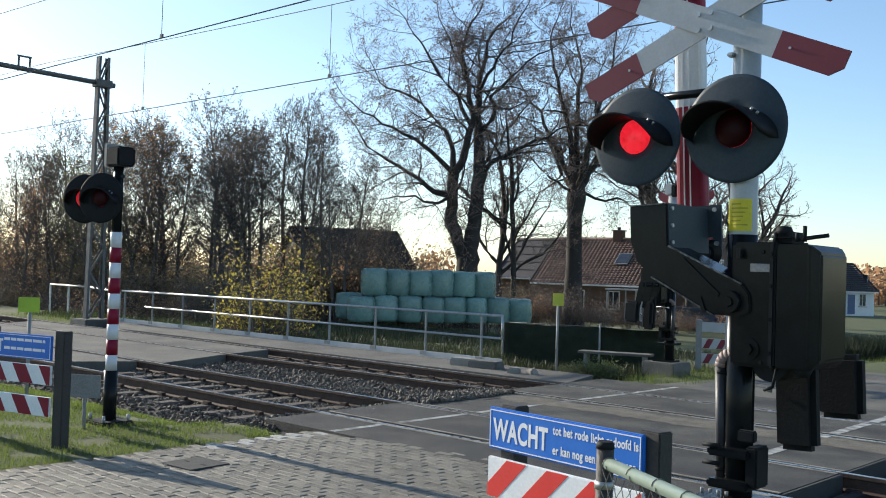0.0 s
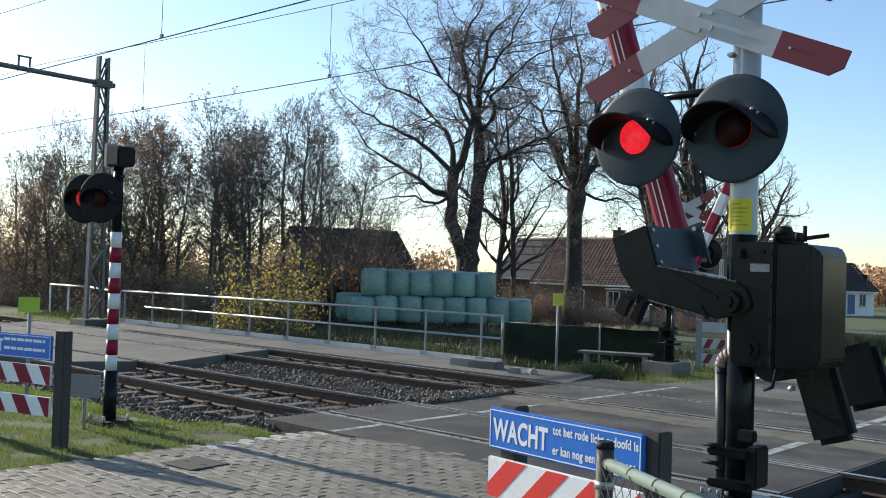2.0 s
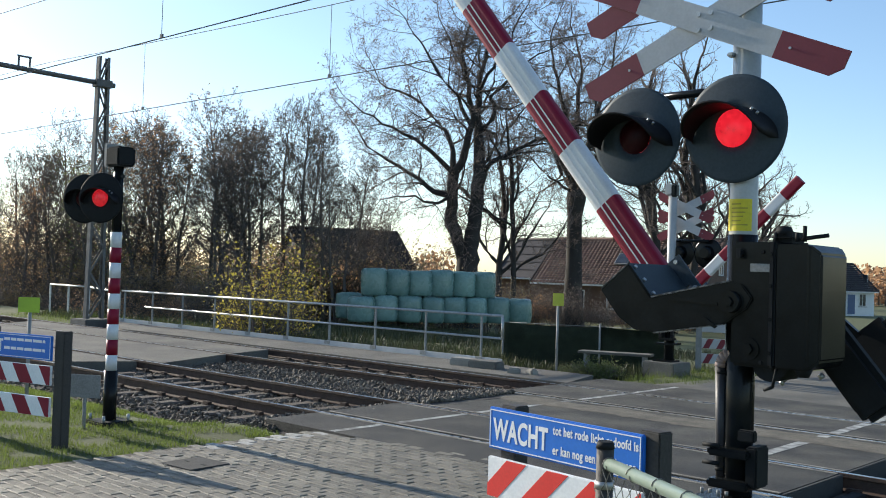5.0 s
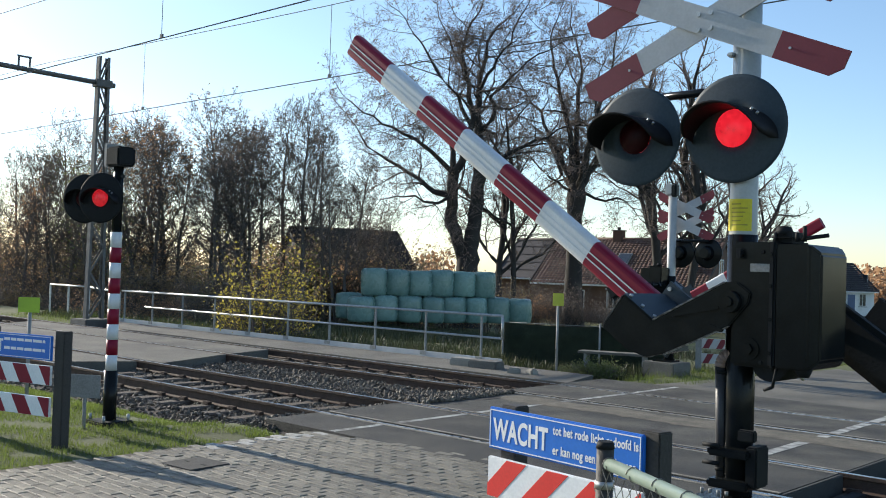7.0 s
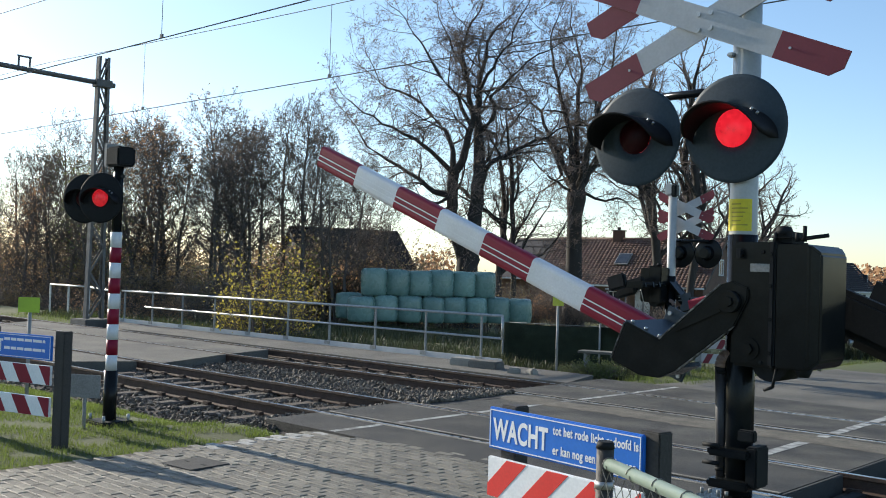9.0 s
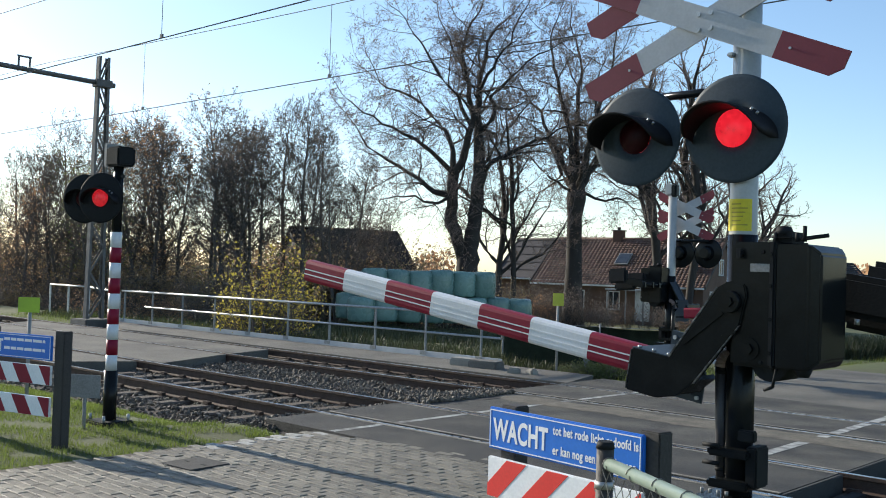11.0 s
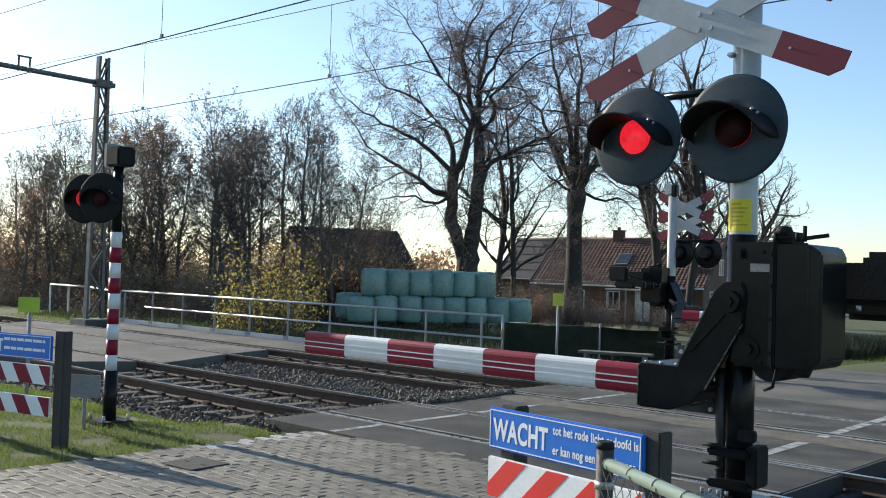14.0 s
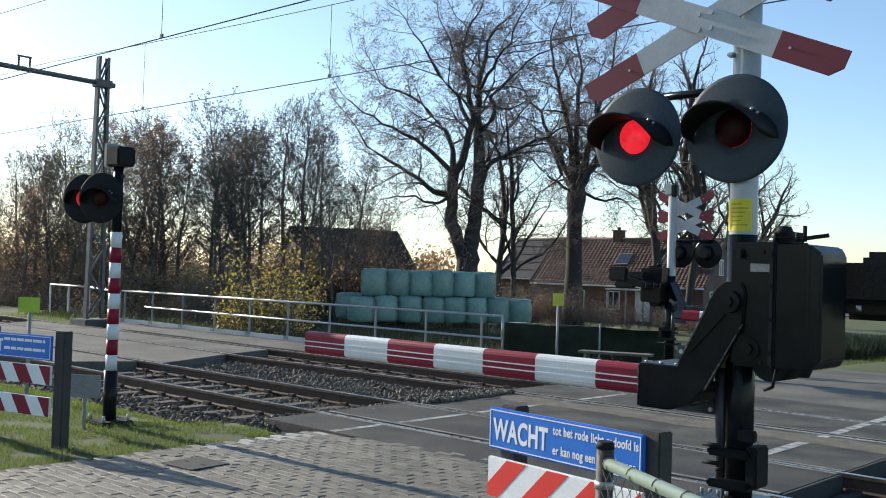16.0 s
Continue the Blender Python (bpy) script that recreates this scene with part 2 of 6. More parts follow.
# ---- ground ----
def ground_z(x, y):
    road = smooth(4.6, 2.6, abs(x + 6.2))
    far = smooth(22, 46, y)
    z = -0.03
    if x < -8.6:
        z -= 0.22 * smooth(5.9, 7.2, y)
    if x < -8.6:
        z += 0.2 * smooth(-10.2, -9.5, x) * smooth(5.9, 7.0, y)
    track = smooth(6.9, 7.3, y) * (1 - smooth(14.6, 15.0, y))
    z = z * (1 - track) - 0.36 * track
    off = smooth(-8.4, -10.2, x) if x < -6 else smooth(-3.8, -2.2, x)
    ditch = 0.95 * smooth(18.2, 20.0, y) * (1 - smooth(20.5, 25.0, y)) + 0.40 * smooth(18.6, 24.0, y)
    z -= ditch * off
    z -= 0.75 * far
    z += 0.05 * noise.noise((x * 0.35, y * 0.35, 0)) * smooth(0.2, 1.0, off) * smooth(15, 17, y)
    return z - 0.02 * road


def ground():
    xs = np.concatenate([[-3000, -1200, -500, -220, -130], np.arange(-90, -30, 2.5), np.arange(-30, 6, 0.5), [8, 12, 20, 40, 90, 250, 800, 3000]])
    ys = np.concatenate([[-3000, -800, -200, -60, -20, -8, -3], np.arange(0, 28, 0.4), np.arange(28, 90, 3.0), [100, 140, 220, 400, 900, 3000]])
    verts = [(x, y, ground_z(x, y)) for y in ys for x in xs]
    w = len(xs)
    faces = [(j * w + i, j * w + i + 1, (j + 1) * w + i + 1, (j + 1) * w + i) for j in range(len(ys) - 1) for i in range(w - 1)]
    me = bpy.data.meshes.new("ground")
    me.from_pydata(verts, [], faces)
    me.materials.append(GRASS_GROUND)
    for p in me.polygons:
        p.use_smooth = True
    tagged(new("ground", me), "short autumn grass verge and meadow beside the railway", "ground", kind="structure")


ground()


def strip(name, rows, mat, label, category, depth=0.25):
    """A paved sheet: rows of (y, x0, x1, z) from near to far, with thickness."""
    bm = bmesh.new()
    up, dn = [], []
    for y, x0, x1, z in rows:
        up.append((bm.verts.new((x0, y, z)), bm.verts.new((x1, y, z))))
        dn.append((bm.verts.new((x0, y, z - depth)), bm.verts.new((x1, y, z - depth))))
    for i in range(len(rows) - 1):
        bm.faces.new((up[i][0], up[i][1], up[i + 1][1], up[i + 1][0]))
        bm.faces.new((dn[i][0], up[i][0], up[i + 1][0], dn[i + 1][0]))
        bm.faces.new((up[i][1], dn[i][1], dn[i + 1][1], up[i + 1][1]))
    bm.faces.new((dn[0][0], dn[0][1], up[0][1], up[0][0]))
    bm.faces.new((up[-1][0], up[-1][1], dn[-1][1], dn[-1][0]))
    bmesh.ops.recalc_face_normals(bm, faces=bm.faces[:])
    return solid(name, bm, mat, label, category, "structure")


RAILS = (8.07, 9.577, 11.80, 13.307)
DECK = (-9.4, -3.55)
# asphalt deck panels between and beside the rails, with a groove at each rail
DECK_ROWS = ((7.18, 8.03), (8.16, 9.49), (9.62, 11.76), (11.89, 13.22), (13.35, 14.75))
for k, (y0, y1) in enumerate(DECK_ROWS):
    # dark strip added over the deck's end face to blacken it
    bm = bmesh.new()
    box(bm, (DECK[1] + 0.002, y0, -0.42), (DECK[1] + 0.045, y1, -0.004), 0.008)
    solid("deck_edge", bm, DARK_PAD, "dark strip added over the end face of the crossing deck", "road", "structure")
    ob = strip("road_crossing_deck", [(y0, DECK[0] - 0.06 * k, DECK[1], 0.0), (y1, DECK[0] - 0.06 * k - 0.04, DECK[1], 0.0)], ASPHALT_DARK if k < 2 else ASPHALT, "dark asphalt infill between the rails", "road")
strip("road", [(14.75, -8.7, -3.6, -0.004), (19, -8.2, -3.6, -0.01), (26, -8.2, -3.5, -0.12), (34, -8.2, -3.4, -0.42), (48, -8.2, -3.2, -0.82), (90, -8, -3, -0.85)], ASPHALT_OLD, "worn grey asphalt road beyond the tracks", "road")
strip("joint_bed", [(-12, -8.5, -3.7, -0.022), (7.2, -8.5, -3.7, -0.022)], SAND, "sandy bed under the brick paving", "road")
strip("footpath", [(13.75, -24.5, -9.75, -0.02), (15.22, -28.0, -10.2, -0.012)], ASPHALT_OLD, "worn grey path along the far track", "pavement")
strip("cycle_crossing_deck", [(8.25, -25.0, -16.9, -0.01), (9.46, -26, -16.3, -0.01)], ASPHALT_OLD, "worn grey path panel between the rails", "road")
strip("cycle_crossing_deck", [(9.66, -26.0, -15.75, -0.006), (11.72, -27.5, -16.75, -0.006)], ASPHALT_OLD, "worn grey path panel between the tracks", "road")
strip("cycle_crossing_deck", [(11.9, -27.5, -16.8, -0.008), (13.2, -28.5, -17.3, -0.008)], ASPHALT_OLD, "worn grey path panel between the far rails", "road")


def edge_strips():
    """Pale dusty edge bars beside the rails on the deck, and a drift of sand before the far track."""
    for k, (y0, y1) in enumerate(DECK_ROWS):
        for ya, yb in ((y0 + 0.004, y0 + 0.05), (y1 - 0.06, y1 - 0.004)):
            if (k == 0 and ya < 7.6) or yb > 14.0:
                continue
            bm = bmesh.new()
            box(bm, (DECK[0] - 0.05 * k, ya, -0.05), (DECK[1] - 0.004, yb, 0.005), 0.002)
            solid("edge_bar", bm, DUSTY_EDGE, "pale dusty edge bar beside the rail", "road", "structure")
    bm = bmesh.new()
    n, prev = 60, None
    for i in range(n + 1):
        x = -9.2 + 5.6 * i / n
        a = 11.0 + 0.35 * noise.noise((x * 0.9, 1, 0)) + 0.12 * noise.noise((x * 5, 2, 0))
        b = 11.58 + 0.12 * noise.noise((x * 1.3, 5, 0)) + 0.06 * noise.noise((x * 7, 6, 0))
        cur = (bm.verts.new((x, a, 0.003)), bm.verts.new((x, (a + b) / 2, 0.012)), bm.verts.new((x, b, 0.003)))
        if prev:
            bm.faces.new((prev[0], cur[0], cur[1], prev[1])), bm.faces.new((prev[1], cur[1], cur[2], prev[2]))
        prev = cur
    bmesh.ops.recalc_face_normals(bm, faces=bm.faces[:])
    solid("sand_drift", bm, DUST, "thin drift of tan sand on the asphalt", "sand", "structure")
    # black ridged panels beside the deck, between the rails, added for the shaded pit
    for y0, y1 in DECK_ROWS[:4]:
        bm = bmesh.new()
        for i in range(9):
            x = DECK[1] + 0.08 + 0.3 * i
            a = [bm.verts.new((px, y0 + 0.06, pz)) for px, pz in ((x, -0.3), (x + 0.29, -0.3), (x + 0.2, -0.13), (x + 0.09, -0.13))]
            b = [bm.verts.new((px, y1 - 0.1, pz)) for px, pz in ((x, -0.3), (x + 0.29, -0.3), (x + 0.2, -0.13), (x + 0.09, -0.13))]
            bm.faces.new(a), bm.faces.new(b[::-1])
            for q in range(4):
                bm.faces.new((a[q], a[(q + 1) % 4], b[(q + 1) % 4], b[q]))
        bmesh.ops.recalc_face_normals(bm, faces=bm.faces[:])
        solid("ridged_panel", bm, PIT_BLACK, "black ridged panel added between the rails for the shaded pit", "panel", "structure")


edge_strips()


def paint_line(rows, name="road_marking"):
    bm = bmesh.new()
    for (xa, ya, xb, yb, w) in rows:
        d = (Vector((xb, yb, 0)) - Vector((xa, ya, 0))).normalized()
        s = Vector((d.y, -d.x, 0)) * w / 2
        a, b = Vector((xa, ya, 0.004)), Vector((xb, yb, 0.004))
        bm.faces.new([bm.verts.new(p) for p in (a - s, b - s, b + s, a + s)])
    bmesh.ops.recalc_face_normals(bm, faces=bm.faces[:])
    solid(name, bm, ROAD_PAINT, "worn white line painted on asphalt", "road marking", "structure")


for y0, y1 in DECK_ROWS:
    paint_line([(-8.25 + 0.006 * (y0 - 7), y0 + 0.02, -8.25 + 0.006 * (y1 - 7), y1 - 0.02, 0.10)])
    if y0 > 9:
        paint_line([(-4.45 - 0.03 * (y0 - 9), y0 + 0.02, -4.45 - 0.03 * (y1 - 9), y1 - 0.02, 0.13)])
paint_line([(-4.7, 14.8, -4.6, 19, 0.13)])


# ---- tracks ----
def rail_mesh(x0, x1):
    bm = bmesh.new()
    prof = [(-0.075, -0.172), (0.075, -0.172), (0.075, -0.158), (0.012, -0.14), (0.012, -0.05), (0.036, -0.036), (0.036, -0.004),
            (0.03, 0.0), (-0.03, 0.0), (-0.036, -0.004), (-0.036, -0.036), (-0.012, -0.05), (-0.012, -0.14), (-0.075, -0.158)]
    a = [bm.verts.new((x0, y, z)) for y, z in prof]
    b = [bm.verts.new((x1, y, z)) for y, z in prof]
    for i in range(len(prof)):
        j = (i + 1) % len(prof)
        f = bm.faces.new((a[i], a[j], b[j], b[i]))
        f.material_index = 1 if prof[i][1] == 0.0 and prof[j][1] == 0.0 else 0
    bm.faces.new(a), bm.faces.new(b[::-1])
    bmesh.ops.recalc_face_normals(bm, faces=bm.faces[:])
    me = finish("rail", bm, RAIL_RUST)
    me.materials.append(RAIL_TOP)
    return me


def tracks():
    rail = rail_mesh(-140, 60)
    sl = bmesh.new()
    prof = [(-0.14, -0.22), (0.14, -0.22), (0.13, -0.02), (0.09, 0.0), (-0.09, 0.0), (-0.13, -0.02)]
    a = [sl.verts.new((x, -1.3, z)) for x, z in prof]
    b = [sl.verts.new((x, 1.3, z)) for x, z in prof]
    for i in range(6):
        sl.faces.new((a[i], a[(i + 1) % 6], b[(i + 1) % 6], b[i]))
    sl.faces.new(a[::-1]), sl.faces.new(b)
    bmesh.ops.recalc_face_normals(sl, faces=sl.faces[:])
    sleeper = finish("sleeper", sl, SLEEPER)
    cl = bmesh.new()
    for s in (-1, 1):
        for e in (-1, 1):
            box(cl, (-0.07, s * 0.7535 + e * 0.1 - 0.035, -0.005), (0.07, s * 0.7535 + e * 0.1 + 0.035, 0.045), 0.01)
    clip = finish("rail_fastening", cl, RAIL_RUST)
    for k, yc in enumerate((8.8235, 12.5535)):
        tr = thing("railway_track", pose(0, yc, 0), "rusty steel rails on concrete sleepers in stone ballast", "railway track", "tracks", "structure")
        for s in (-0.7535, 0.7535):
            ob = part("rail", rail, None, tr, "rusty rail with a bright worn head")
            ob.location = (0, s, 0)
        x = -46.0
        while x < 2:
            if not (DECK[0] - 0.1 < x < DECK[1] - 0.1 or -27 < x < -16.9):
                ob = part("sleeper", sleeper, None, tr)
                ob.location = (x, 0, -0.172)
                ob = part("fastening", clip, None, tr)
                ob.location = (x, 0, -0.166)
            x += 0.6


tracks()


def ballast():
    bm = bmesh.new()
    xs, ys = np.arange(-48, 3.01, 0.3), np.arange(6.6, 15.01, 0.3)
    grid = []
    for y in ys:
        row = []
        for x in xs:
            z = -0.215 - 0.16 * smooth(7.4, 6.7, y) + 0.03 * noise.noise((x * 1.3, y * 1.3, 2))
            if 9.7 < y < 11.7:
                z += 0.07
            if x < -9:
                z += 0.15 * smooth(-10.4, -9.6, x)
            z -= 0.2 * smooth(-3.9, -3.5, x)
            row.append(bm.verts.new((x, y, z)))
        grid.append(row)
    for j in range(len(ys) - 1):
        for i in range(len(xs) - 1):
            bm.faces.new((grid[j][i], grid[j][i + 1], grid[j + 1][i + 1], grid[j + 1][i]))
    solid("ballast_bed", bm, BALLAST_BED, "dark bed of crushed stone under the tracks", "ballast", "structure")
    # loose stones
    rng = np.random.default_rng(5)
    base = np.array([(1, 0, -.3), (-.5, .87, -.3), (-.5, -.87, -.3), (.6, .5, .6), (-.8, .2, .5), (.1, -.8, .6)])
    tri = np.array([(0, 1, 3), (1, 4, 3), (1, 2, 4), (2, 5, 4), (2, 0, 5), (0, 3, 5), (3, 4, 5), (0, 2, 1)])
    n = 19000
    verts, faces = [], []
    made = 0
    while made < n:
        u = rng.random()
        x = -9.2 - 26 * u ** 1.7 if rng.random() < 0.93 else rng.uniform(-3.5, 1)
        y = rng.uniform(6.65, 14.0)
        if -27 < x < -16.3 and 8.2 < y < 13.7:
            continue
        if any(abs(y - r) < 0.09 for r in RAILS):
            continue
        s = rng.uniform(0.017, 0.042)
        z = -0.2 - 0.16 * smooth(7.4, 6.7, y) + (0.07 if 9.7 < y < 11.7 else 0) + (0.15 * smooth(-10.4, -9.6, x) if x < -9 else 0) + rng.uniform(-0.01, 0.02) - 0.2 * smooth(-3.9, -3.5, x)
        on = min(abs(((x + 46) / 0.6) % 1.0), 1 - abs(((x + 46) / 0.6) % 1.0)) * 0.6
        if on < 0.1 and min(abs(y - 8.82), abs(y - 12.55)) < 1.25 and rng.random() < 0.6:
            continue
        q = Euler(rng.uniform(0, 6.3, 3)).to_matrix()
        p = (base * (s * rng.uniform(0.7, 1.3, 3))) @ np.array(q)
        verts.append(p + (x, y, z))
        faces.append(tri + 6 * made)
        made += 1
    me = bpy.data.meshes.new("ballast_stones")
    me.from_pydata(np.concatenate(verts).tolist(), [], np.concatenate(faces).tolist())
    me.materials.append(STONE)
    tagged(new("ballast_stones", me), "loose grey-brown crushed stones between the sleepers", "ballast", kind="stuff")


ballast()


# ---- crossing equipment ----
SWITCHES = (0.25, 0.43, 0.75, 1.07, 1.43, 1.77, 2.15, 2.43, 2.75, 3.07, 3.43, 3.77, 4.1, 4.4, 4.75, 5.07, 5.4, 5.7, 6.05, 6.35, 6.73, 7.07,
            7.43, 7.75, 8.13, 8.37, 8.75, 9.07, 9.43, 9.75, 10.1, 10.4, 10.75, 11.07, 11.43, 11.77, 12.12, 12.37, 12.77, 13.07, 13.43, 13.75,
            14.1, 14.37, 14.75, 15.07, 15.43, 15.77)
lamp_drums = []   # (drum, True where it is lit at the start, its resting pose)
booms = []        # (boom arm, its place on the machine)


def half_ball(r, front, squash=0.45):
    """Half of a flattened ball, towards -y (front) or +y."""
    bm = bmesh.new()
    rings, seg = 5, 20
    prev = None
    for i in range(rings + 1):
        a = i / rings * math.pi / 2
        y = math.cos(a) * r * squash * (-1 if front else 1)
        rad = math.sin(a) * r
        ring = [bm.verts.new((0, y, 0))] if i == 0 else [bm.verts.new((rad * math.cos(2 * math.pi * k / seg), y, rad * math.sin(2 * math.pi * k / seg))) for k in range(seg)]
        if prev:
            for k in range(seg):
                if len(prev) == 1:
                    bm.faces.new((prev[0], ring[k], ring[(k + 1) % seg]))
                else:
                    bm.faces.new((prev[k], ring[k], ring[(k + 1) % seg], prev[(k + 1) % seg]))
        prev = ring
    for f in bm.faces:
        f.smooth = True
    bmesh.ops.recalc_face_normals(bm, faces=bm.faces[:])
    return bm


def disc_mesh(r, hole):
    """A round backing board with a rolled rim and a hole for the lens, facing -y."""
    bm = bmesh.new()
    seg = 56
    prof = [(hole, 0.05), (hole, -0.004), (r * 0.55, 0.0), (r * 0.93, 0.008), (r, 0.012), (r, 0.02), (r * 0.9, 0.022), (hole + 0.01, 0.05)]
    rings = [[bm.verts.new((rad * math.cos(2 * math.pi * k / seg), y, rad * math.sin(2 * math.pi * k / seg))) for k in range(seg)] for rad, y in prof]
    for a, b in zip(rings, rings[1:]):
        for k in range(seg):
            f = bm.faces.new((a[k], a[(k + 1) % seg], b[(k + 1) % seg], b[k]))
            f.smooth = True
    bmesh.ops.recalc_face_normals(bm, faces=bm.faces[:])
    return bm


def hood_mesh(r, reach=1.0):
    """A peaked visor on a board of radius r: a wide arch on the board that juts out most over the middle, with thickness."""
    bm = bmesh.new()
    seg, depth = 28, 4
    skins = []
    for shrink in (0.0, 0.007):
        rows = []
        for i in range(seg + 1):
            u = math.pi * i / seg
            x, z = (0.85 * r - shrink) * math.cos(u), -0.235 * r + (0.62 * r - shrink) * math.sin(u)
            ln = reach * r * (0.12 + 0.86 * math.sin(u) ** 0.36)
            rows.append([bm.verts.new((x * (1 - 0.12 * k / depth), -ln * k / depth, z - 0.02 * ln * k / depth)) for k in range(depth + 1)])
        skins.append(rows)
        for a, b in zip(rows, rows[1:]):
            for k in range(depth):
                bm.faces.new((a[k], b[k], b[k + 1], a[k + 1])).smooth = True
    for a, b, c, d in zip(skins[0], skins[0][1:], skins[1], skins[1][1:]):
        bm.faces.new((a[depth], b[depth], d[depth], c[depth]))
    bmesh.ops.recalc_face_normals(bm, faces=bm.faces[:])
    return bm


def lamp(parent, at, turn, r, lit_first, blink=True, paint=None, lens=None):
    """One flashing lamp: board, visor, housing behind, and the turning lens drum."""
    disc = part("lamp_board", disc_mesh(r, r * 0.36), paint or DISC_PAINT, parent, "round dark blue-grey lamp backing board")
    disc.matrix_local = pose(*at, 0, 0, turn)
    h = part("visor", hood_mesh(r, 0.5 if lens else 1.0), HOOD_INSIDE, disc, "black sun visor")
    h.location = (0, 0.004, 0.0)
    back = bmesh.new()
    tube(back, (0, 0.045, 0), (0, 0.2, 0), r * 0.5, r * 0.34, 20)
    part("lamp_housing", back, BLACK_PAINT, disc, "black lamp housing")
    for u in (0.72, 0.9):
        bolt = bmesh.new()
        x, z, y = 0.84 * r * math.cos(u), -0.235 * r + 0.61 * r * math.sin(u), (-0.2 if lens else -0.4) * r
        tube(bolt, (x * 0.97, y, z - 0.003), (x * 0.97 + 0.016 * math.cos(u), y, z + 0.016 * math.sin(u)), 0.008, sides=8)
        part("bolt", bolt, GALVANISED, h)
    if blink:
        drum = part("lens", half_ball(r * 0.355, True), lens or LENS_ON, parent, "red lamp lens")
        dark = part("lens_back", half_ball(r * 0.355, False), LENS_OFF, drum, "dark red glass")
        dark.location = (0, 0.001, 0)
        lamp_drums.append((drum, lit_first, Vector((at[0], at[1], at[2])), turn))


def cross_arm(parent, centre, angle, length, wide, y, red=RED_CROSS):
    """One arm of a St Andrew's cross: white middle, red ends with two cut corners, and rivets."""
    m = pose(centre[0], y, centre[1], 0, angle, 0)
    h, w, cut, rl = length / 2, wide / 2, wide * 0.42, length * 0.23

    def plate(name, outline, mat, label=""):
        bm = bmesh.new()
        prism(bm, outline, -0.006, 0.006)
        ob = part(name, bm, mat, parent, label)
        ob.matrix_local = m
        return ob

    plate("cross_arm", [(-h + rl, -w), (h - rl, -w), (h - rl, w), (-h + rl, w)], WHITE_DIRTY, "grey-white weathered cross arm")
    for s in (-1, 1):
        o = [(s * (h - rl), -w), (s * (h - cut), -w), (s * h, -w + cut * 0.9), (s * h, w), (s * (h - rl), w)]
        e = plate("cross_end", o, red, "dull red cross end")
        bm = bmesh.new()
        tube(bm, (s * (h - rl * 0.8), -0.012, 0), (s * (h - rl * 0.8), 0.0, 0), 0.008, sides=8)
        part("rivet", bm, GALVANISED, e)


def near_signal():
    """The tall grey pole with double cross and two flashing lamps."""
    px, py = -2.53, 5.42
    t = thing("warning_signal", pose(px, py, 0), "grey pole with red-white crossing cross and two red flashing lamps", "crossing signal", "crossing signals")
    ox, oy = -0.058, -0.053
    rod("pole", (ox, oy, 0), (ox, oy, 4.3), 0.08, GREY_POLE, t, 0.08, 28, "smooth light grey steel pole")
    rod("pole_sleeve", (ox, oy, 0), (ox, oy, 2.07), 0.086, BLACK_PAINT, t, sides=24, label="black lower sleeve")
    bm = bmesh.new()
    seg = 14
    grid = [[bm.verts.new((ox + 0.0825 * math.cos(a), oy + 0.0825 * math.sin(a), z)) for a in [radians(205 + 125 * i / seg) for i in range(seg + 1)]] for z in (2.09, 2.275)]
    for i in range(seg):
        bm.faces.new((grid[0][i], grid[0][i + 1], grid[1][i + 1], grid[1][i]))
    st = part("sticker", bm, YELLOW, t, "yellow notice sticker")
    for k in range(6):
        lb = bmesh.new()
        z = 2.245 - 0.024 * k
        g = [[lb.verts.new((ox + 0.0835 * math.cos(a), oy + 0.0835 * math.sin(a), zz)) for a in [radians(245 + (40 + 9 * ((k * 3) % 4)) * i / 6) for i in range(7)]] for zz in (z - 0.004, z + 0.004)]
        for i in range(6):
            lb.faces.new((g[0][i], g[0][i + 1], g[1][i + 1], g[1][i]))
        part("text_line", lb, OCHRE, st)
    for cz in (3.328, 3.733):
        cx = -0.272
        cross_arm(t, (cx, cz), 23.5, 1.80, 0.158, -0.163)
        cross_arm(t, (cx, cz), -23.5, 1.80, 0.158, -0.145)
        for dx in (-0.04, 0.04):
            for dz in (-0.045, 0.045):
                rod("bolt", (cx + dx, -0.183, cz + dz), (cx + dx, -0.139, cz + dz), 0.014, GALVANISED, t, sides=10)
        boxed("cross_bracket", (cx - 0.06, -0.136, cz - 0.05), (-0.06, -0.115, cz + 0.05), GALVANISED, t)
    boxed("pole_clamp", (-0.14, -0.15, 3.105), (-0.10, -0.1, 3.13), GALVANISED, t, 0.006)
    rod("lamp_bracket", (0.02, -0.05, 2.93), (-0.75, -0.05, 2.93), 0.026, BLACK_PAINT, t, label="black lamp bracket tube")
    for x in (-0.06, -0.73):
        rod("lamp_hanger", (x, -0.05, 2.93), (x, -0.05, 2.68), 0.02, BLACK_PAINT, t)
    lamp(t, (-0.075, -0.17, 2.68), 0, 0.315, False)
    lamp(t, (-0.728, -0.17, 2.676), 0, 0.306, True)
    return t


near_signal()


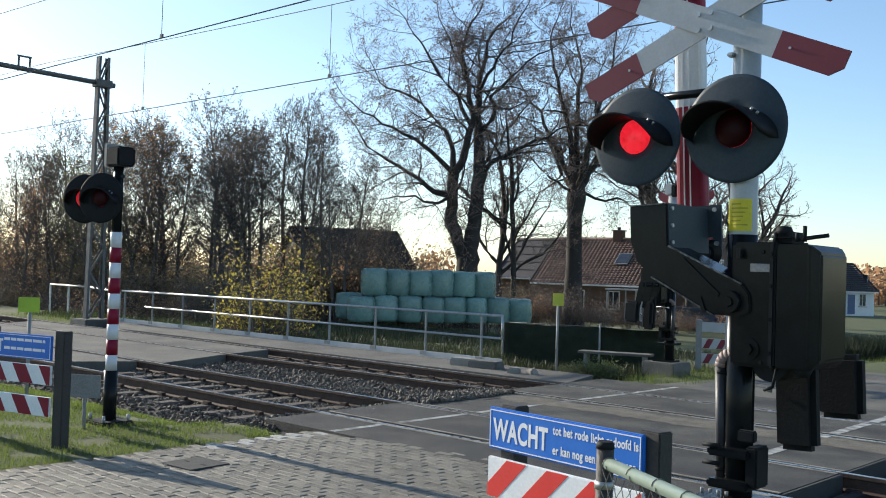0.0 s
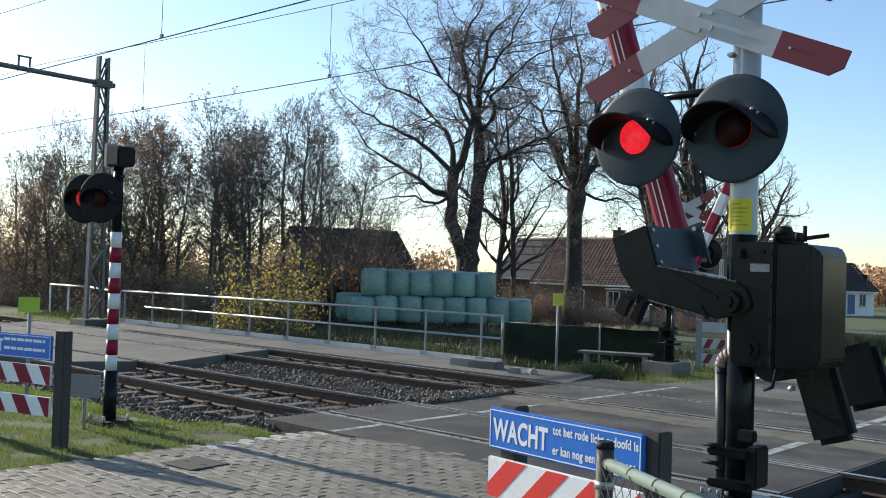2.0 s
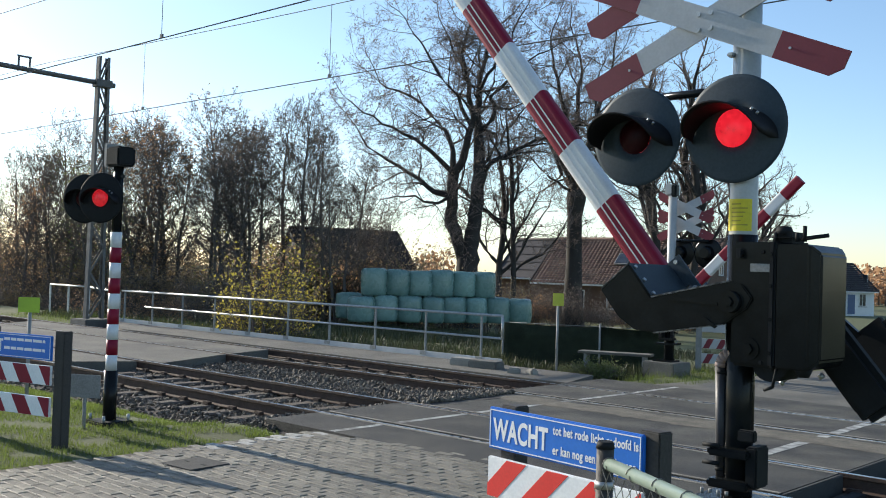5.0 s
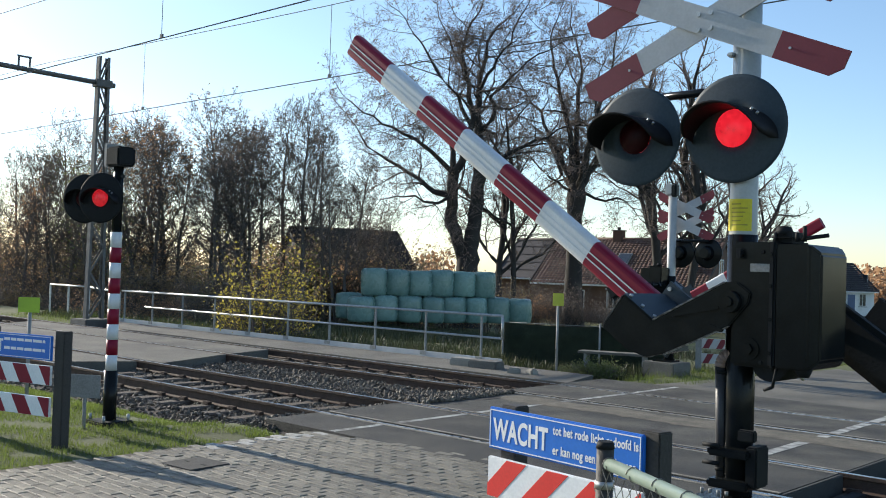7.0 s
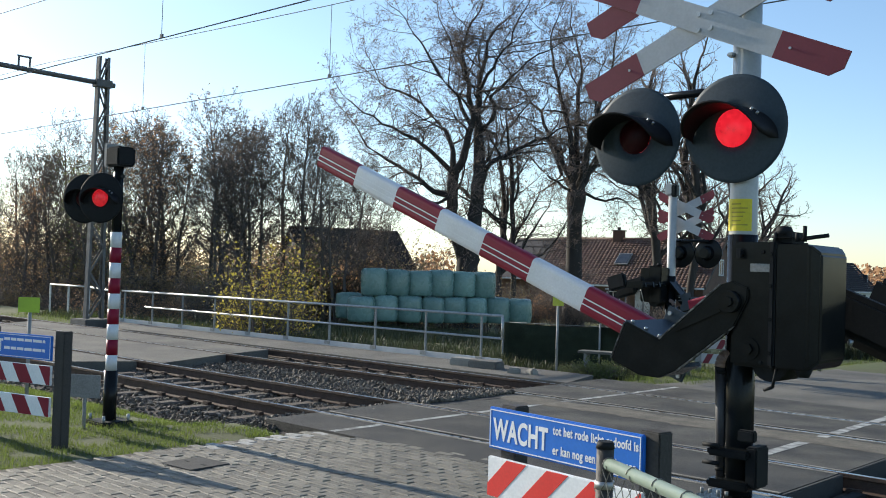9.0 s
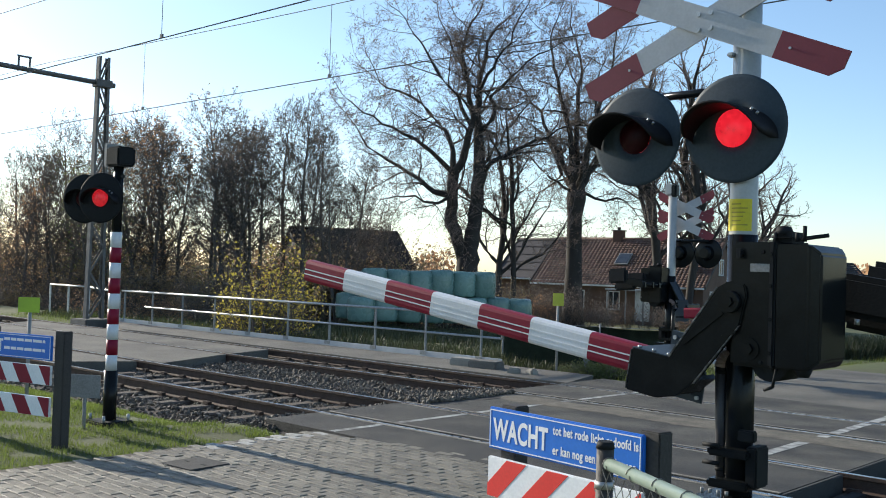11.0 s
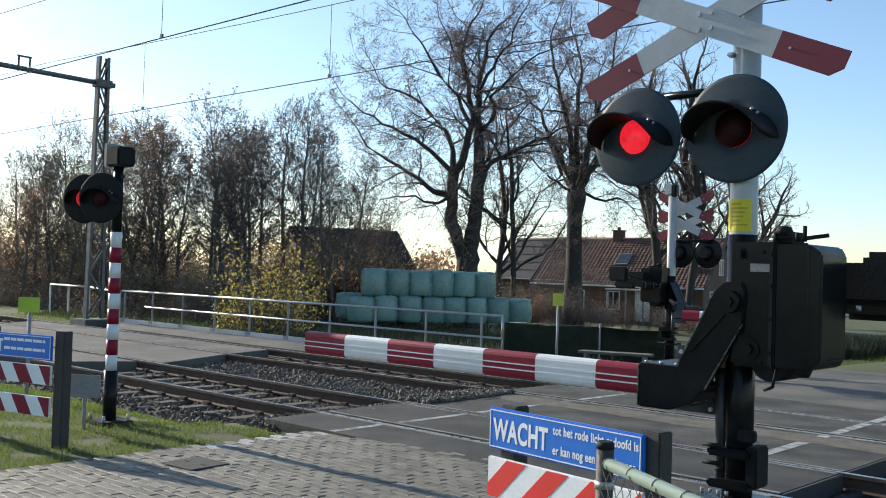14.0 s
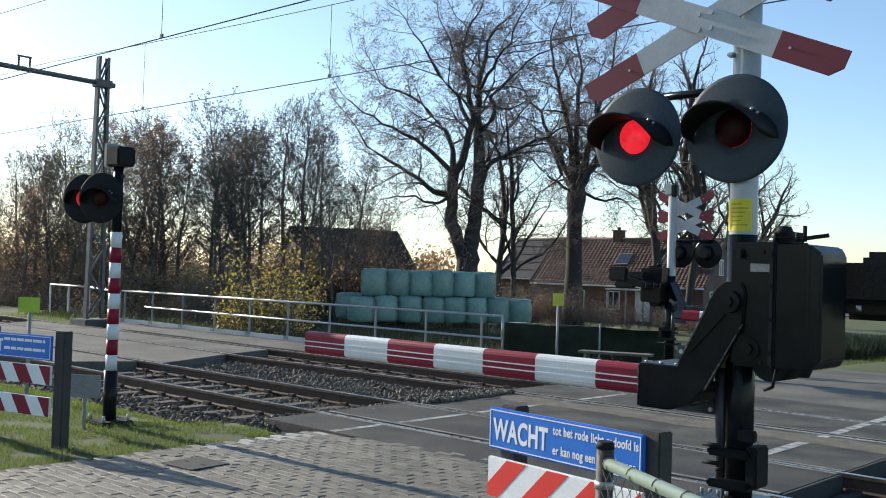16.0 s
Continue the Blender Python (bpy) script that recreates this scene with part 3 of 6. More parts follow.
def boom_arm(parent, at, bands):
    """The moving arm in its closed pose, boom to -x: near fork, root box, clamp, banded boom, counterweights."""
    arm = bmesh.new()
    outline = [(-0.58, -0.39), (-0.33, -0.39), (-0.10, 0.06), (-0.04, 0.11), (0.06, 0.11), (0.085, 0.05), (0.07, -0.12), (-0.15, -0.50), (-0.24, -0.60), (-0.37, -0.645), (-0.58, -0.645)]
    prism(arm, outline, -0.16, -0.11)
    bmesh.ops.bevel(arm, geom=arm.edges[:], offset=0.008, segments=2, affect="EDGES")
    ob = part("boom_arm", arm, BLACK_PAINT, parent, "black steel fork that carries the boom")
    ob.location = at
    # thin pale strips along three edges paint their sunlit highlights
    for pl in ([(-0.332, -0.386), (-0.324, -0.39), (-0.094, 0.06), (-0.102, 0.064)], [(0.074, -0.118), (0.066, -0.122), (-0.154, -0.502), (-0.146, -0.506)], [(-0.582, -0.4), (-0.576, -0.4), (-0.576, -0.638), (-0.582, -0.638)]):
        pm = bmesh.new()
        prism(pm, pl, -0.164, -0.15)
        part("edge_glint", pm, EDGE_GLINT, ob, "pale strip that paints the sun glint on the edge")
    for name, pl, y0, y1 in (("root_plate", [(-0.58, -0.40), (-0.555, -0.40), (-0.555, -0.635), (-0.58, -0.635)], -0.13, 0.36),
                             ("bottom_plate", [(-0.553, -0.61), (-0.34, -0.61), (-0.34, -0.635), (-0.553, -0.635)], -0.13, 0.36),
                             ("upper_flange", [(-0.33, -0.40), (-0.305, -0.40), (-0.075, 0.05), (-0.10, 0.05)], -0.13, 0.10),
                             ("lower_flange", [(-0.36, -0.635), (-0.24, -0.59), (-0.15, -0.49), (-0.17, -0.47), (-0.26, -0.57), (-0.36, -0.605)], -0.13, 0.12)):
        pm = bmesh.new()
        prism(pm, pl, y0, y1)
        part(name, pm, BLACK_PAINT, ob)
    sh = bmesh.new()
    tube(sh, (0, -0.185, 0), (0, 1.0, 0), 0.04, sides=20)
    tube(sh, (0, -0.2, 0), (0, -0.13, 0), 0.06, 0.066, sides=20)
    tube(sh, (0, -0.215, 0), (0, -0.2, 0), 0.03, sides=6)
    part("pivot_shaft", sh, BLACK_PAINT, ob, "black pivot shaft and boss")
    rib = bmesh.new()
    prism(rib, [(-0.045, -0.065), (-0.03, -0.075), (-0.24, -0.30), (-0.255, -0.285)], -0.172, -0.16)
    prism(rib, [(-0.02, -0.2), (0.06, -0.17), (0.06, -0.15), (-0.03, -0.18)], -0.172, -0.16)
    part("rib", rib, BLACK_PAINT, ob)
    bm = bmesh.new()
    prism(bm, [(-0.60, -0.71), (-0.33, -0.71), (-0.33, -0.52), (-0.40, -0.46), (-0.40, -0.36), (-0.33, -0.30), (-0.60, -0.30)], 0.335, 0.352)
    cl = part("boom_clamp", bm, DISC_PAINT, ob, "grey plate that clamps the boom")
    for x, z in ((-0.57, -0.68), (-0.57, -0.5), (-0.57, -0.34), (-0.36, -0.68), (-0.36, -0.33)):
        b2 = bmesh.new()
        tube(b2, (x, 0.32, z), (x, 0.337, z), 0.014, sides=8)
        part("bolt", b2, GALVANISED, cl)
    bm = bmesh.new()
    prism(bm, [(-0.58, -0.397), (-0.30, -0.397), (-0.30, -0.385), (-0.58, -0.385)], -0.15, 0.33)
    part("cover_plate", bm, DISC_PAINT, ob, "grey cover plate on the boom root")
    for x in (-0.55, -0.45, -0.35):
        b2 = bmesh.new()
        tube(b2, (x, -0.12, -0.385), (x, -0.12, -0.372), 0.012, sides=8)
        part("bolt", b2, GALVANISED, ob)
    zc, hh, ht, yc = -0.553, 0.098, 0.055, 0.457
    for i, (x0, x1) in enumerate(bands):
        b = bmesh.new()
        prof = []
        for cy, cz, a0 in ((ht - 0.035, hh - 0.035, 0), (-ht + 0.035, hh - 0.035, 90), (-ht + 0.035, -hh + 0.035, 180), (ht - 0.035, -hh + 0.035, 270)):
            for k in range(4):
                a = radians(a0 + 30 * k)
                prof.append((yc + cy + 0.035 * math.cos(a), zc + cz + 0.035 * math.sin(a)))
        va = [b.verts.new((x0, y, z)) for y, z in prof]
        vb = [b.verts.new((x1, y, z)) for y, z in prof]
        for k in range(16):
            b.faces.new((va[k], va[(k + 1) % 16], vb[(k + 1) % 16], vb[k]))
        b.faces.new(va), b.faces.new(vb[::-1])
        bmesh.ops.recalc_face_normals(b, faces=b.faces[:])
        part("boom_band", b, RED_PAINT if i % 2 == 0 else WHITE_PAINT, ob, "red boom band" if i % 2 == 0 else "white boom band")
    for zz in (zc + 0.012, zc - 0.03):
        boxed("boom_rib", (bands[0][0], yc - ht - 0.003, zz - 0.0045), (bands[-1][1], yc - ht + 0.002, zz + 0.0045), WHITE_PAINT, ob, 0, "thin pale rib along the boom")
    for y0, lo, hi in ((0.36, (0.25, 0.0), (0.87, 0.24)), (0.60, (0.32, -0.09), (0.78, 0.06)), (0.88, (0.33, 0.04), (0.725, 0.32))):
        boxed("counterweight", (lo[0], y0, lo[1]), (hi[0], y0 + 0.12, hi[1]), BLACK_MATT, ob, 0.035, "black rounded counterweight slab")
        b = bmesh.new()
        prism(b, [(-0.06, -0.06), (0.06, -0.06), (0.45, 0.05), (0.45, 0.15), (0.02, 0.07), (-0.06, 0.04)], y0 + 0.03, y0 + 0.07)
        part("counterweight_lever", b, BLACK_PAINT, ob, "black lever")
    b = bmesh.new()
    tube(b, (0.42, 0.33, 0.02), (0.42, 0.33, -0.22), 0.008, sides=8)
    tube(b, (0.42, 0.33, -0.22), (0.42, 0.33, -0.24), 0.016, sides=8)
    tube(b, (0.52, 0.33, 0.0), (0.52, 0.33, -0.03), 0.016, sides=8)
    part("adjusting_bolt", b, GALVANISED, ob)
    booms.append((ob, Vector(at)))
    return ob


def barrier_machine(name, m, label, reach=1.0):
    t = thing(name, m, label, "barrier", "crossing barriers")
    def bx(nm, lo, hi, mat, bev=0.012, lab=""):
        x0, x1 = lo[0], hi[0]
        return boxed(nm, (x0, lo[1], lo[2]), (x1, hi[1], hi[2]), mat, t, bev, lab)

    bx("plinth", (-0.36, -0.32, -0.25), (0.32, 0.36, 0.2), CONCRETE_GREY, 0.02, "weathered concrete foot")
    bx("base_plate", (-0.2, -0.2, 0.2), (0.2, 0.2, 0.23), BLACK_PAINT)
    for z in (0.62, 0.80):
        bx("post_collar", (-0.18, -0.06, z), (0.07, 0.22, z + 0.05), BLACK_PAINT)
    bx("post_box", (0.035, -0.02, 0.64), (0.105, 0.14, 0.87), BLACK_MATT, 0.01)
    bx("post_lug", (0.0, -0.05, 0.90), (0.1, 0.0, 0.965), BLACK_MATT, 0.008)
    bx("gear_housing", (-0.015, -0.14, 1.33), (0.255, 0.30, 2.02), BLACK_PAINT, 0.018, "black gear housing")
    hm = bmesh.new()
    prism(hm, [(0.265, 1.34), (0.5, 1.34), (0.5, 2.005), (0.265, 2.005)], -0.2, 0.25)
    cut = [e for e in hm.edges if all(v.co.x > 0.49 for v in e.verts)]
    bmesh.ops.bevel(hm, geom=cut, offset=0.05, segments=1, affect="EDGES")
    bmesh.ops.bevel(hm, geom=hm.edges[:], offset=0.012, segments=2, affect="EDGES")
    part("drive_box", hm, BLACK_PAINT, t, "black drive box with a bevelled cover")
    bx("box_flange", (0.235, -0.21, 1.34), (0.272, 0.26, 2.03), BLACK_MATT, 0.012)
    for z in (1.42, 1.6, 1.78, 1.95):
        rod("flange_bolt", (0.247, -0.222, z), (0.247, -0.205, z), 0.011, BLACK_PAINT, t, sides=6)
    bx("top_cap", (0.22, -0.17, 2.012), (0.36, 0.05, 2.075), BLACK_MATT, 0.03)
    rod("cap_dome", (0.27, -0.1, 2.06), (0.27, -0.1, 2.105), 0.055, BLACK_MATT, t, 0.035, 16)
    for x, h in ((0.24, 0.05), (0.40, 0.085), (0.36, 0.05)):
        rod("top_bolt", (x, -0.14, 2.02), (x, -0.14, 2.02 + h), 0.012, BLACK_MATT, t, sides=8)
    rod("top_handle", (0.38, -0.14, 2.035), (0.52, -0.12, 2.055), 0.011, BLACK_MATT, t, sides=8)
    bx("name_plate", (0.10, -0.147, 1.855), (0.218, -0.139, 1.9), SIGN_GREY, 0.002, "small pale grey maker's plate")
    lid = rod("inspection_boss", (0.10, -0.15, 1.43), (0.10, -0.135, 1.43), 0.062, BLACK_PAINT, t, sides=24, label="round black inspection cap")
    rod("cap_screw", (0.10, -0.172, 1.43), (0.10, -0.15, 1.43), 0.032, BLACK_PAINT, lid, sides=6)
    knob = rod("lock_knob", (0.045, -0.17, 1.955), (0.045, -0.138, 1.955), 0.018, BLACK_MATT, t, sides=10)
    boxed("lock_tab", (0.03, -0.178, 1.925), (0.06, -0.17, 1.985), BLACK_MATT, knob, 0.003)
    for z in (1.965, 1.36):
        rod("cover_screw", (0.17, -0.15, z), (0.17, -0.138, z), 0.011, BLACK_MATT, t, sides=8)
    sump = bmesh.new()
    tube(sump, (0.2, -0.09, 1.36), (0.2, 0.2, 1.36), 0.105, sides=28)
    part("lower_sump", sump, BLACK_MATT, t, "rounded black sump under the housing")
    rod("sump_plug", (0.40, -0.12, 1.345), (0.40, -0.12, 1.30), 0.05, BLACK_MATT, t, 0.03, 14)
    rod("hook", (0.27, -0.16, 1.34), (0.25, -0.16, 1.235), 0.009, BLACK_MATT, t, sides=8)
    rod("hook", (0.25, -0.16, 1.235), (0.2, -0.16, 1.215), 0.009, BLACK_MATT, t, sides=8)
    rod("conduit", (-0.145, 0.06, 0.66), (-0.165, 0.06, 1.30), 0.031, HOSE, t, label="grey ribbed cable hose")
    for k in range(2):
        rod("hose_clip", (-0.148 - 0.006 * k, 0.06, 0.70 + 0.56 * k), (-0.148 - 0.006 * k, 0.06, 0.72 + 0.56 * k), 0.035, BLACK_MATT, t, sides=14)
    bend = bmesh.new()
    arc = [Vector((-0.165 + 0.085 * (1 - math.cos(a)), 0.06, 1.30 + 0.085 * math.sin(a))) for a in [radians(18 * k) for k in range(6)]]
    for a, b in zip(arc, arc[1:]):
        tube(bend, a, b, 0.035, sides=14)
    part("conduit_bend", bend, BEND, t, "pinkish grey plastic conduit bend")
    for a, z in ((-0.2, 0.86), (-0.2, 0.76)):
        rod("clamp_bolt", (a, -0.06, z), ((a + 0.1), -0.06, z), 0.013, BLACK_MATT, t, sides=8)
    for k in range(4):
        rod("cable_gland", (-0.18 + 0.05 * k, -0.1, 0.585 + 0.01 * (k % 2)), (-0.18 + 0.05 * k, -0.1, 0.62), 0.01, SIGN_GREY, t, sides=8)
    bx("clamp_bracket", (-0.24, -0.15, 0.53), (0.14, 0.2, 0.57), BLACK_PAINT, 0.01)
    boom_arm(t, (0.0, 0.0, 1.685), [(x0 * reach, x1 * reach if x1 < -0.7 else x1) for x0, x1 in NEAR_BANDS])
    return t


NEAR_BANDS = ((-4.37, -3.837), (-3.837, -3.305), (-3.305, -2.78), (-2.78, -2.271), (-2.271, -1.776), (-1.776, -1.258), (-1.258, -0.60))
barrier_machine("level_crossing_barrier", pose(-2.52, 5.26, 0), "black barrier machine with a red and white striped boom")
barrier_machine("level_crossing_barrier", pose(-9.72, 17.0, 0, 0, 0, 180), "black barrier machine across the tracks with a striped boom", 0.76)


def far_signal():
    t = thing("warning_signal", pose(-9.72, 17.1, 0), "white pole with red-white double cross across the tracks", "crossing signal", "crossing signals")
    rod("pole", (0, 0, 0), (0, 0, 3.62), 0.085, GREY_POLE, t, sides=20)
    rod("pole_sleeve", (0, 0, 0), (0, 0, 1.86), 0.1, BLACK_PAINT, t, sides=20, label="black lower sleeve")
    boxed("pole_cap", (-0.13, -0.1, 3.44), (0.1, 0.12, 3.66), GREY_POLE, t, 0.02, "grey box on the pole top")
    boxed("bell", (0.0, -0.12, 3.40), (0.13, 0.02, 3.66), BLACK_PAINT, t, 0.03, "black bell on the pole top")
    for cz in (3.20, 2.86):
        cross_arm(t, (0.22, cz), 23.5, 1.30, 0.16, 0.10)
        cross_arm(t, (0.22, cz), -23.5, 1.30, 0.16, 0.12)
    rod("lamp_bracket", (0, 0.08, 2.55), (0.75, 0.08, 2.55), 0.026, BLACK_PAINT, t)
    for x in (0.1, 0.68):
        lamp(t, (x, 0.2, 2.32), 180, 0.29, False, blink=False, paint=BLACK_PAINT)


far_signal()


def left_signal():
    """The low lamp post beyond the road, with red and white bands."""
    t = thing("warning_signal", pose(-10.30, 5.66, -0.05), "red and white banded post with two red flashing lamps", "crossing signal", "crossing signals")
    rod("foot", (0, 0, 0), (0, 0, 0.62), 0.075, BLACK_PAINT, t, sides=18, label="black lower post")
    boxed("base_plate", (-0.2, -0.2, 0), (0.2, 0.2, 0.06), BLACK_MATT, t, 0.015)
    for dx, dy in ((-0.15, -0.15), (0.15, -0.15), (0.15, 0.15), (-0.15, 0.15)):
        rod("anchor_bolt", (dx, dy, 0.05), (dx, dy, 0.13), 0.018, GALVANISED, t, sides=8)
    z = 0.62
    for k in range(9):
        rod("pole_band", (0, 0, z), (0, 0, z + 0.174), 0.064, WHITE_PAINT if k % 2 == 0 else RED_PAINT, t, sides=20, label="white band" if k % 2 == 0 else "red band")
        z += 0.174
    rod("upper_pole", (0, 0, z), (0, 0, 3.0), 0.055, BLACK_PAINT, t, sides=16)
    boxed("bell_box", (-0.09, -0.12, 2.93), (0.19, 0.1, 3.15), BLACK_MATT, t, 0.02, "black bell box on the post")
    boxed("bell_side", (-0.17, -0.1, 2.93), (-0.094, 0.08, 3.2), SIGN_GREY, t, 0.01)
    rod("lamp_bracket", (-0.72, 0.0, 2.82), (0.1, 0.0, 2.82), 0.025, BLACK_PAINT, t)
    lamp(t, (-0.10, -0.16, 2.57), 28, 0.285, False, paint=BLACK_MATT, lens=LENS_SOFT)
    lamp(t, (-0.46, -0.17, 2.57), 28, 0.285, True, paint=BLACK_MATT, lens=LENS_SOFT)


left_signal()


# ---- warning signs ----
def letters(words, size, m, parent, mat, spacing=1.0, bold=0.0):
    cu = bpy.data.curves.new("lettering", "FONT")
    cu.body, cu.size, cu.extrude, cu.space_character = words, size, 0.0008, spacing
    cu.offset = bold
    tmp = new("lettering", cu)
    bpy.context.view_layer.update()
    me = bpy.data.meshes.new_from_object(tmp.evaluated_get(bpy.context.evaluated_depsgraph_get()))
    bpy.data.objects.remove(tmp)
    me.materials.clear()
    me.materials.append(mat)
    ob = part("lettering", me, mat, parent, "white lettering")
    ob.matrix_local = m @ pose(0, 0, 0, 90, 0, 0)
    return ob


def stretch(ob, sx):
    for v in ob.data.vertices:
        v.co.x *= sx


def wait_sign(m, width, group, readable):
    """Blue notice over a red-white striped board, on two dark posts. Origin: ground below its left end, face to -y."""
    t = thing("warning_board", m, "blue wait notice above red-white striped boards on dark posts", "sign", group)
    zt, h = 1.0, 0.245
    for x in ((0.10, width - 0.02) if readable else (0.16, width + 0.04)):
        boxed("post", (x - 0.03, 0.02, -0.2), (x + 0.1, 0.13, zt + (0.02 if readable else 0.05)), POST_WOOD, t, 0.008, "dark square post")
    bl = boxed("notice_board", (0, -0.012, zt - h), (width, 0.018, zt), SIGN_BLUE, t, 0.006, "blue notice board with a white border")
    e = 0.012
    for lo, hi in (((e, zt - e - 0.006), (width - e, zt - e)), ((e, zt - h + e), (width - e, zt - h + e + 0.006)), ((e, zt - h + e), (e + 0.006, zt - e)), ((width - e - 0.006, zt - h + e), (width - e, zt - e))):
        boxed("border", (lo[0], -0.0145, lo[1]), (hi[0], -0.0125, hi[1]), SIGN_WHITE, bl)
    if readable:
        a = letters("WACHT", 0.175, pose(0.045, -0.0135, zt - 0.185), bl, SIGN_WHITE, 1.05, 0.0052)
        stretch(a, 0.668)
        b = letters("tot het rode licht gedoofd is", 0.07, pose(0.535, -0.0135, zt - 0.088), bl, SIGN_WHITE, 1.07, 0.0017)
        stretch(b, 0.70)
        c = letters("er kan nog een trein komen", 0.07, pose(0.535, -0.0135, zt - 0.198), bl, SIGN_WHITE, 1.07, 0.0017)
        stretch(c, 0.70)
    else:
        a = letters("WACHT", 0.175, pose(0.045, -0.0135, zt - 0.185), bl, SIGN_WHITE, 1.05, 0.0038)
        stretch(a, 0.63)
        x = 0.49
        for zz in (zt - 0.075, zt - 0.165):
            for wd in (0.1, 0.09, 0.11, 0.12, 0.14, 0.05):
                boxed("text_bar", (x, -0.0145, zz), (x + wd - 0.015, -0.0125, zz + 0.028), SIGN_WHITE, bl)
                x += wd
            x = 0.49
    rows = ((zt - h - 0.04 - 0.24, 0.235),) if readable else ((zt - h - 0.05 - 0.19, 0.19), (zt - h - 0.05 - 0.19 - 0.31, 0.19))
    if readable:
        rows = ((zt - h - 0.05 - 0.235, 0.235), (zt - h - 0.05 - 0.235 - 0.32, 0.235))
    for z0, hh in rows:
        bd = boxed("striped_board", (0.0, -0.012, z0), (width, 0.018, z0 + hh), SIGN_WHITE, t, 0.004, "red and white diagonally striped board")
        st = 0.165 if readable else 0.19
        lean = hh * (1.0 if readable else -0.62)
        x = -0.4
        k = 0
        while x < width + 0.4:
            if k % 2 == 0:
                lo, hi = 0.003, width - 0.003
                quad = [(x, z0 + 0.003), (x + st, z0 + 0.003), (x + st + lean, z0 + hh - 0.003), (x + lean, z0 + hh - 0.003)]
                poly = clip_band(quad, lo, hi)
                if len(poly) > 2:
                    bm = bmesh.new()
                    prism(bm, poly, -0.0145, -0.0125)
                    part("stripe", bm, ORANGE_RED if readable else RED_PAINT, bd)
            x += st
            k += 1
    return t


def clip_band(poly, lo, hi):
    """Cut a convex outline (x, z) to lo <= x <= hi."""
    for edge, keep in ((lo, lambda x: x >= lo), (hi, lambda x: x <= hi)):
        out = []
        for i in range(len(poly)):
            a, b = poly[i - 1], poly[i]
            if keep(a[0]) != keep(b[0]):
                f = (edge - a[0]) / (b[0] - a[0])
                out.append((edge, a[1] + f * (b[1] - a[1])))
            if keep(b[0]):
                out.append(b)
        poly = out
        if len(poly) < 3:
            return []
    return poly


wait_sign(pose(-3.79, 4.57, 0, 0, 0, -8), 1.17, "warning boards", True)
wait_sign(pose(-10.48, 4.2, 0.05, 0, 0, 15), 1.17, "warning boards", False)


# ---- chain-link fence ----
def chain_fence():
    a = Vector((*plan(3.27, 0.56), 0))
    b = Vector((*plan(2.72, 0.72), 0))
    d = (b - a).normalized()
    b = a + d * 2.2
    t = thing("chain_link_fence", Matrix.Translation((0, 0, 0)), "green chain-link fence with a tubular top rail", "fence")
    rod("post", a + Vector((0, 0, -0.1)), a + Vector((0, 0, 1.235)), 0.029, POST_WOOD, t, sides=18, label="dark green steel post")
    rod("post_cap", a + Vector((0, 0, 1.232)), a + Vector((0, 0, 1.255)), 0.032, BLACK_MATT, t, 0.026, 18)
    rod("post", b + Vector((0, 0, -0.1)), b + Vector((0, 0, 1.235)), 0.029, POST_WOOD, t, sides=18)
    rod("top_rail", a + Vector((0, 0, 1.185)) + d * 0.03, b + Vector((0, 0, 1.185)), 0.021, FENCE_RAIL, t, sides=18, label="pale green tubular top rail")
    rod("post_band", a + Vector((0, 0, 1.10)), a + Vector((0, 0, 1.125)), 0.033, GALVANISED, t, sides=18)
    bm = bmesh.new()
    step = 0.055
    n = int(2.1 / step)
    off = Vector((d.y, -d.x, 0)) * 0.024
    for i in range(n):
        for sgn in (1, -1):
            x0 = 0.03 + i * step
            z = 1.17
            p = a + d * x0 + Vector((0, 0, z)) + off
            sx = sgn
            pos = x0
            for k in range(20):
                npos = pos + sx * step / 2
                q = a + d * npos + Vector((0, 0, z - step / 2 - 0.008)) + off + Vector((0.003 * (-1) ** k, 0, 0))
                if 0 < npos < 2.2:
                    tube(bm, p, q, 0.0016, sides=4, caps=False)
                p, pos, z = q, npos, z - step / 2 - 0.008
                if k % 2 == 1:
                    sx = -sx
            if sgn == 1 and i % 3 == 0:
                top = a + d * x0 + Vector((0, 0, 1.185))
                for w in range(10):
                    t0, t1 = radians(36 * w), radians(36 * (w + 1))
                    pr = lambda tt: top + off / 0.024 * 0.0235 * math.cos(tt) + Vector((0, 0, 0.0235 * math.sin(tt))) + d * 0.004 * tt
                    tube(bm, pr(t0), pr(t1), 0.0016, sides=4, caps=False)
    part("wire_mesh", bm, WIRE, t, "grey diamond wire mesh")


chain_fence()


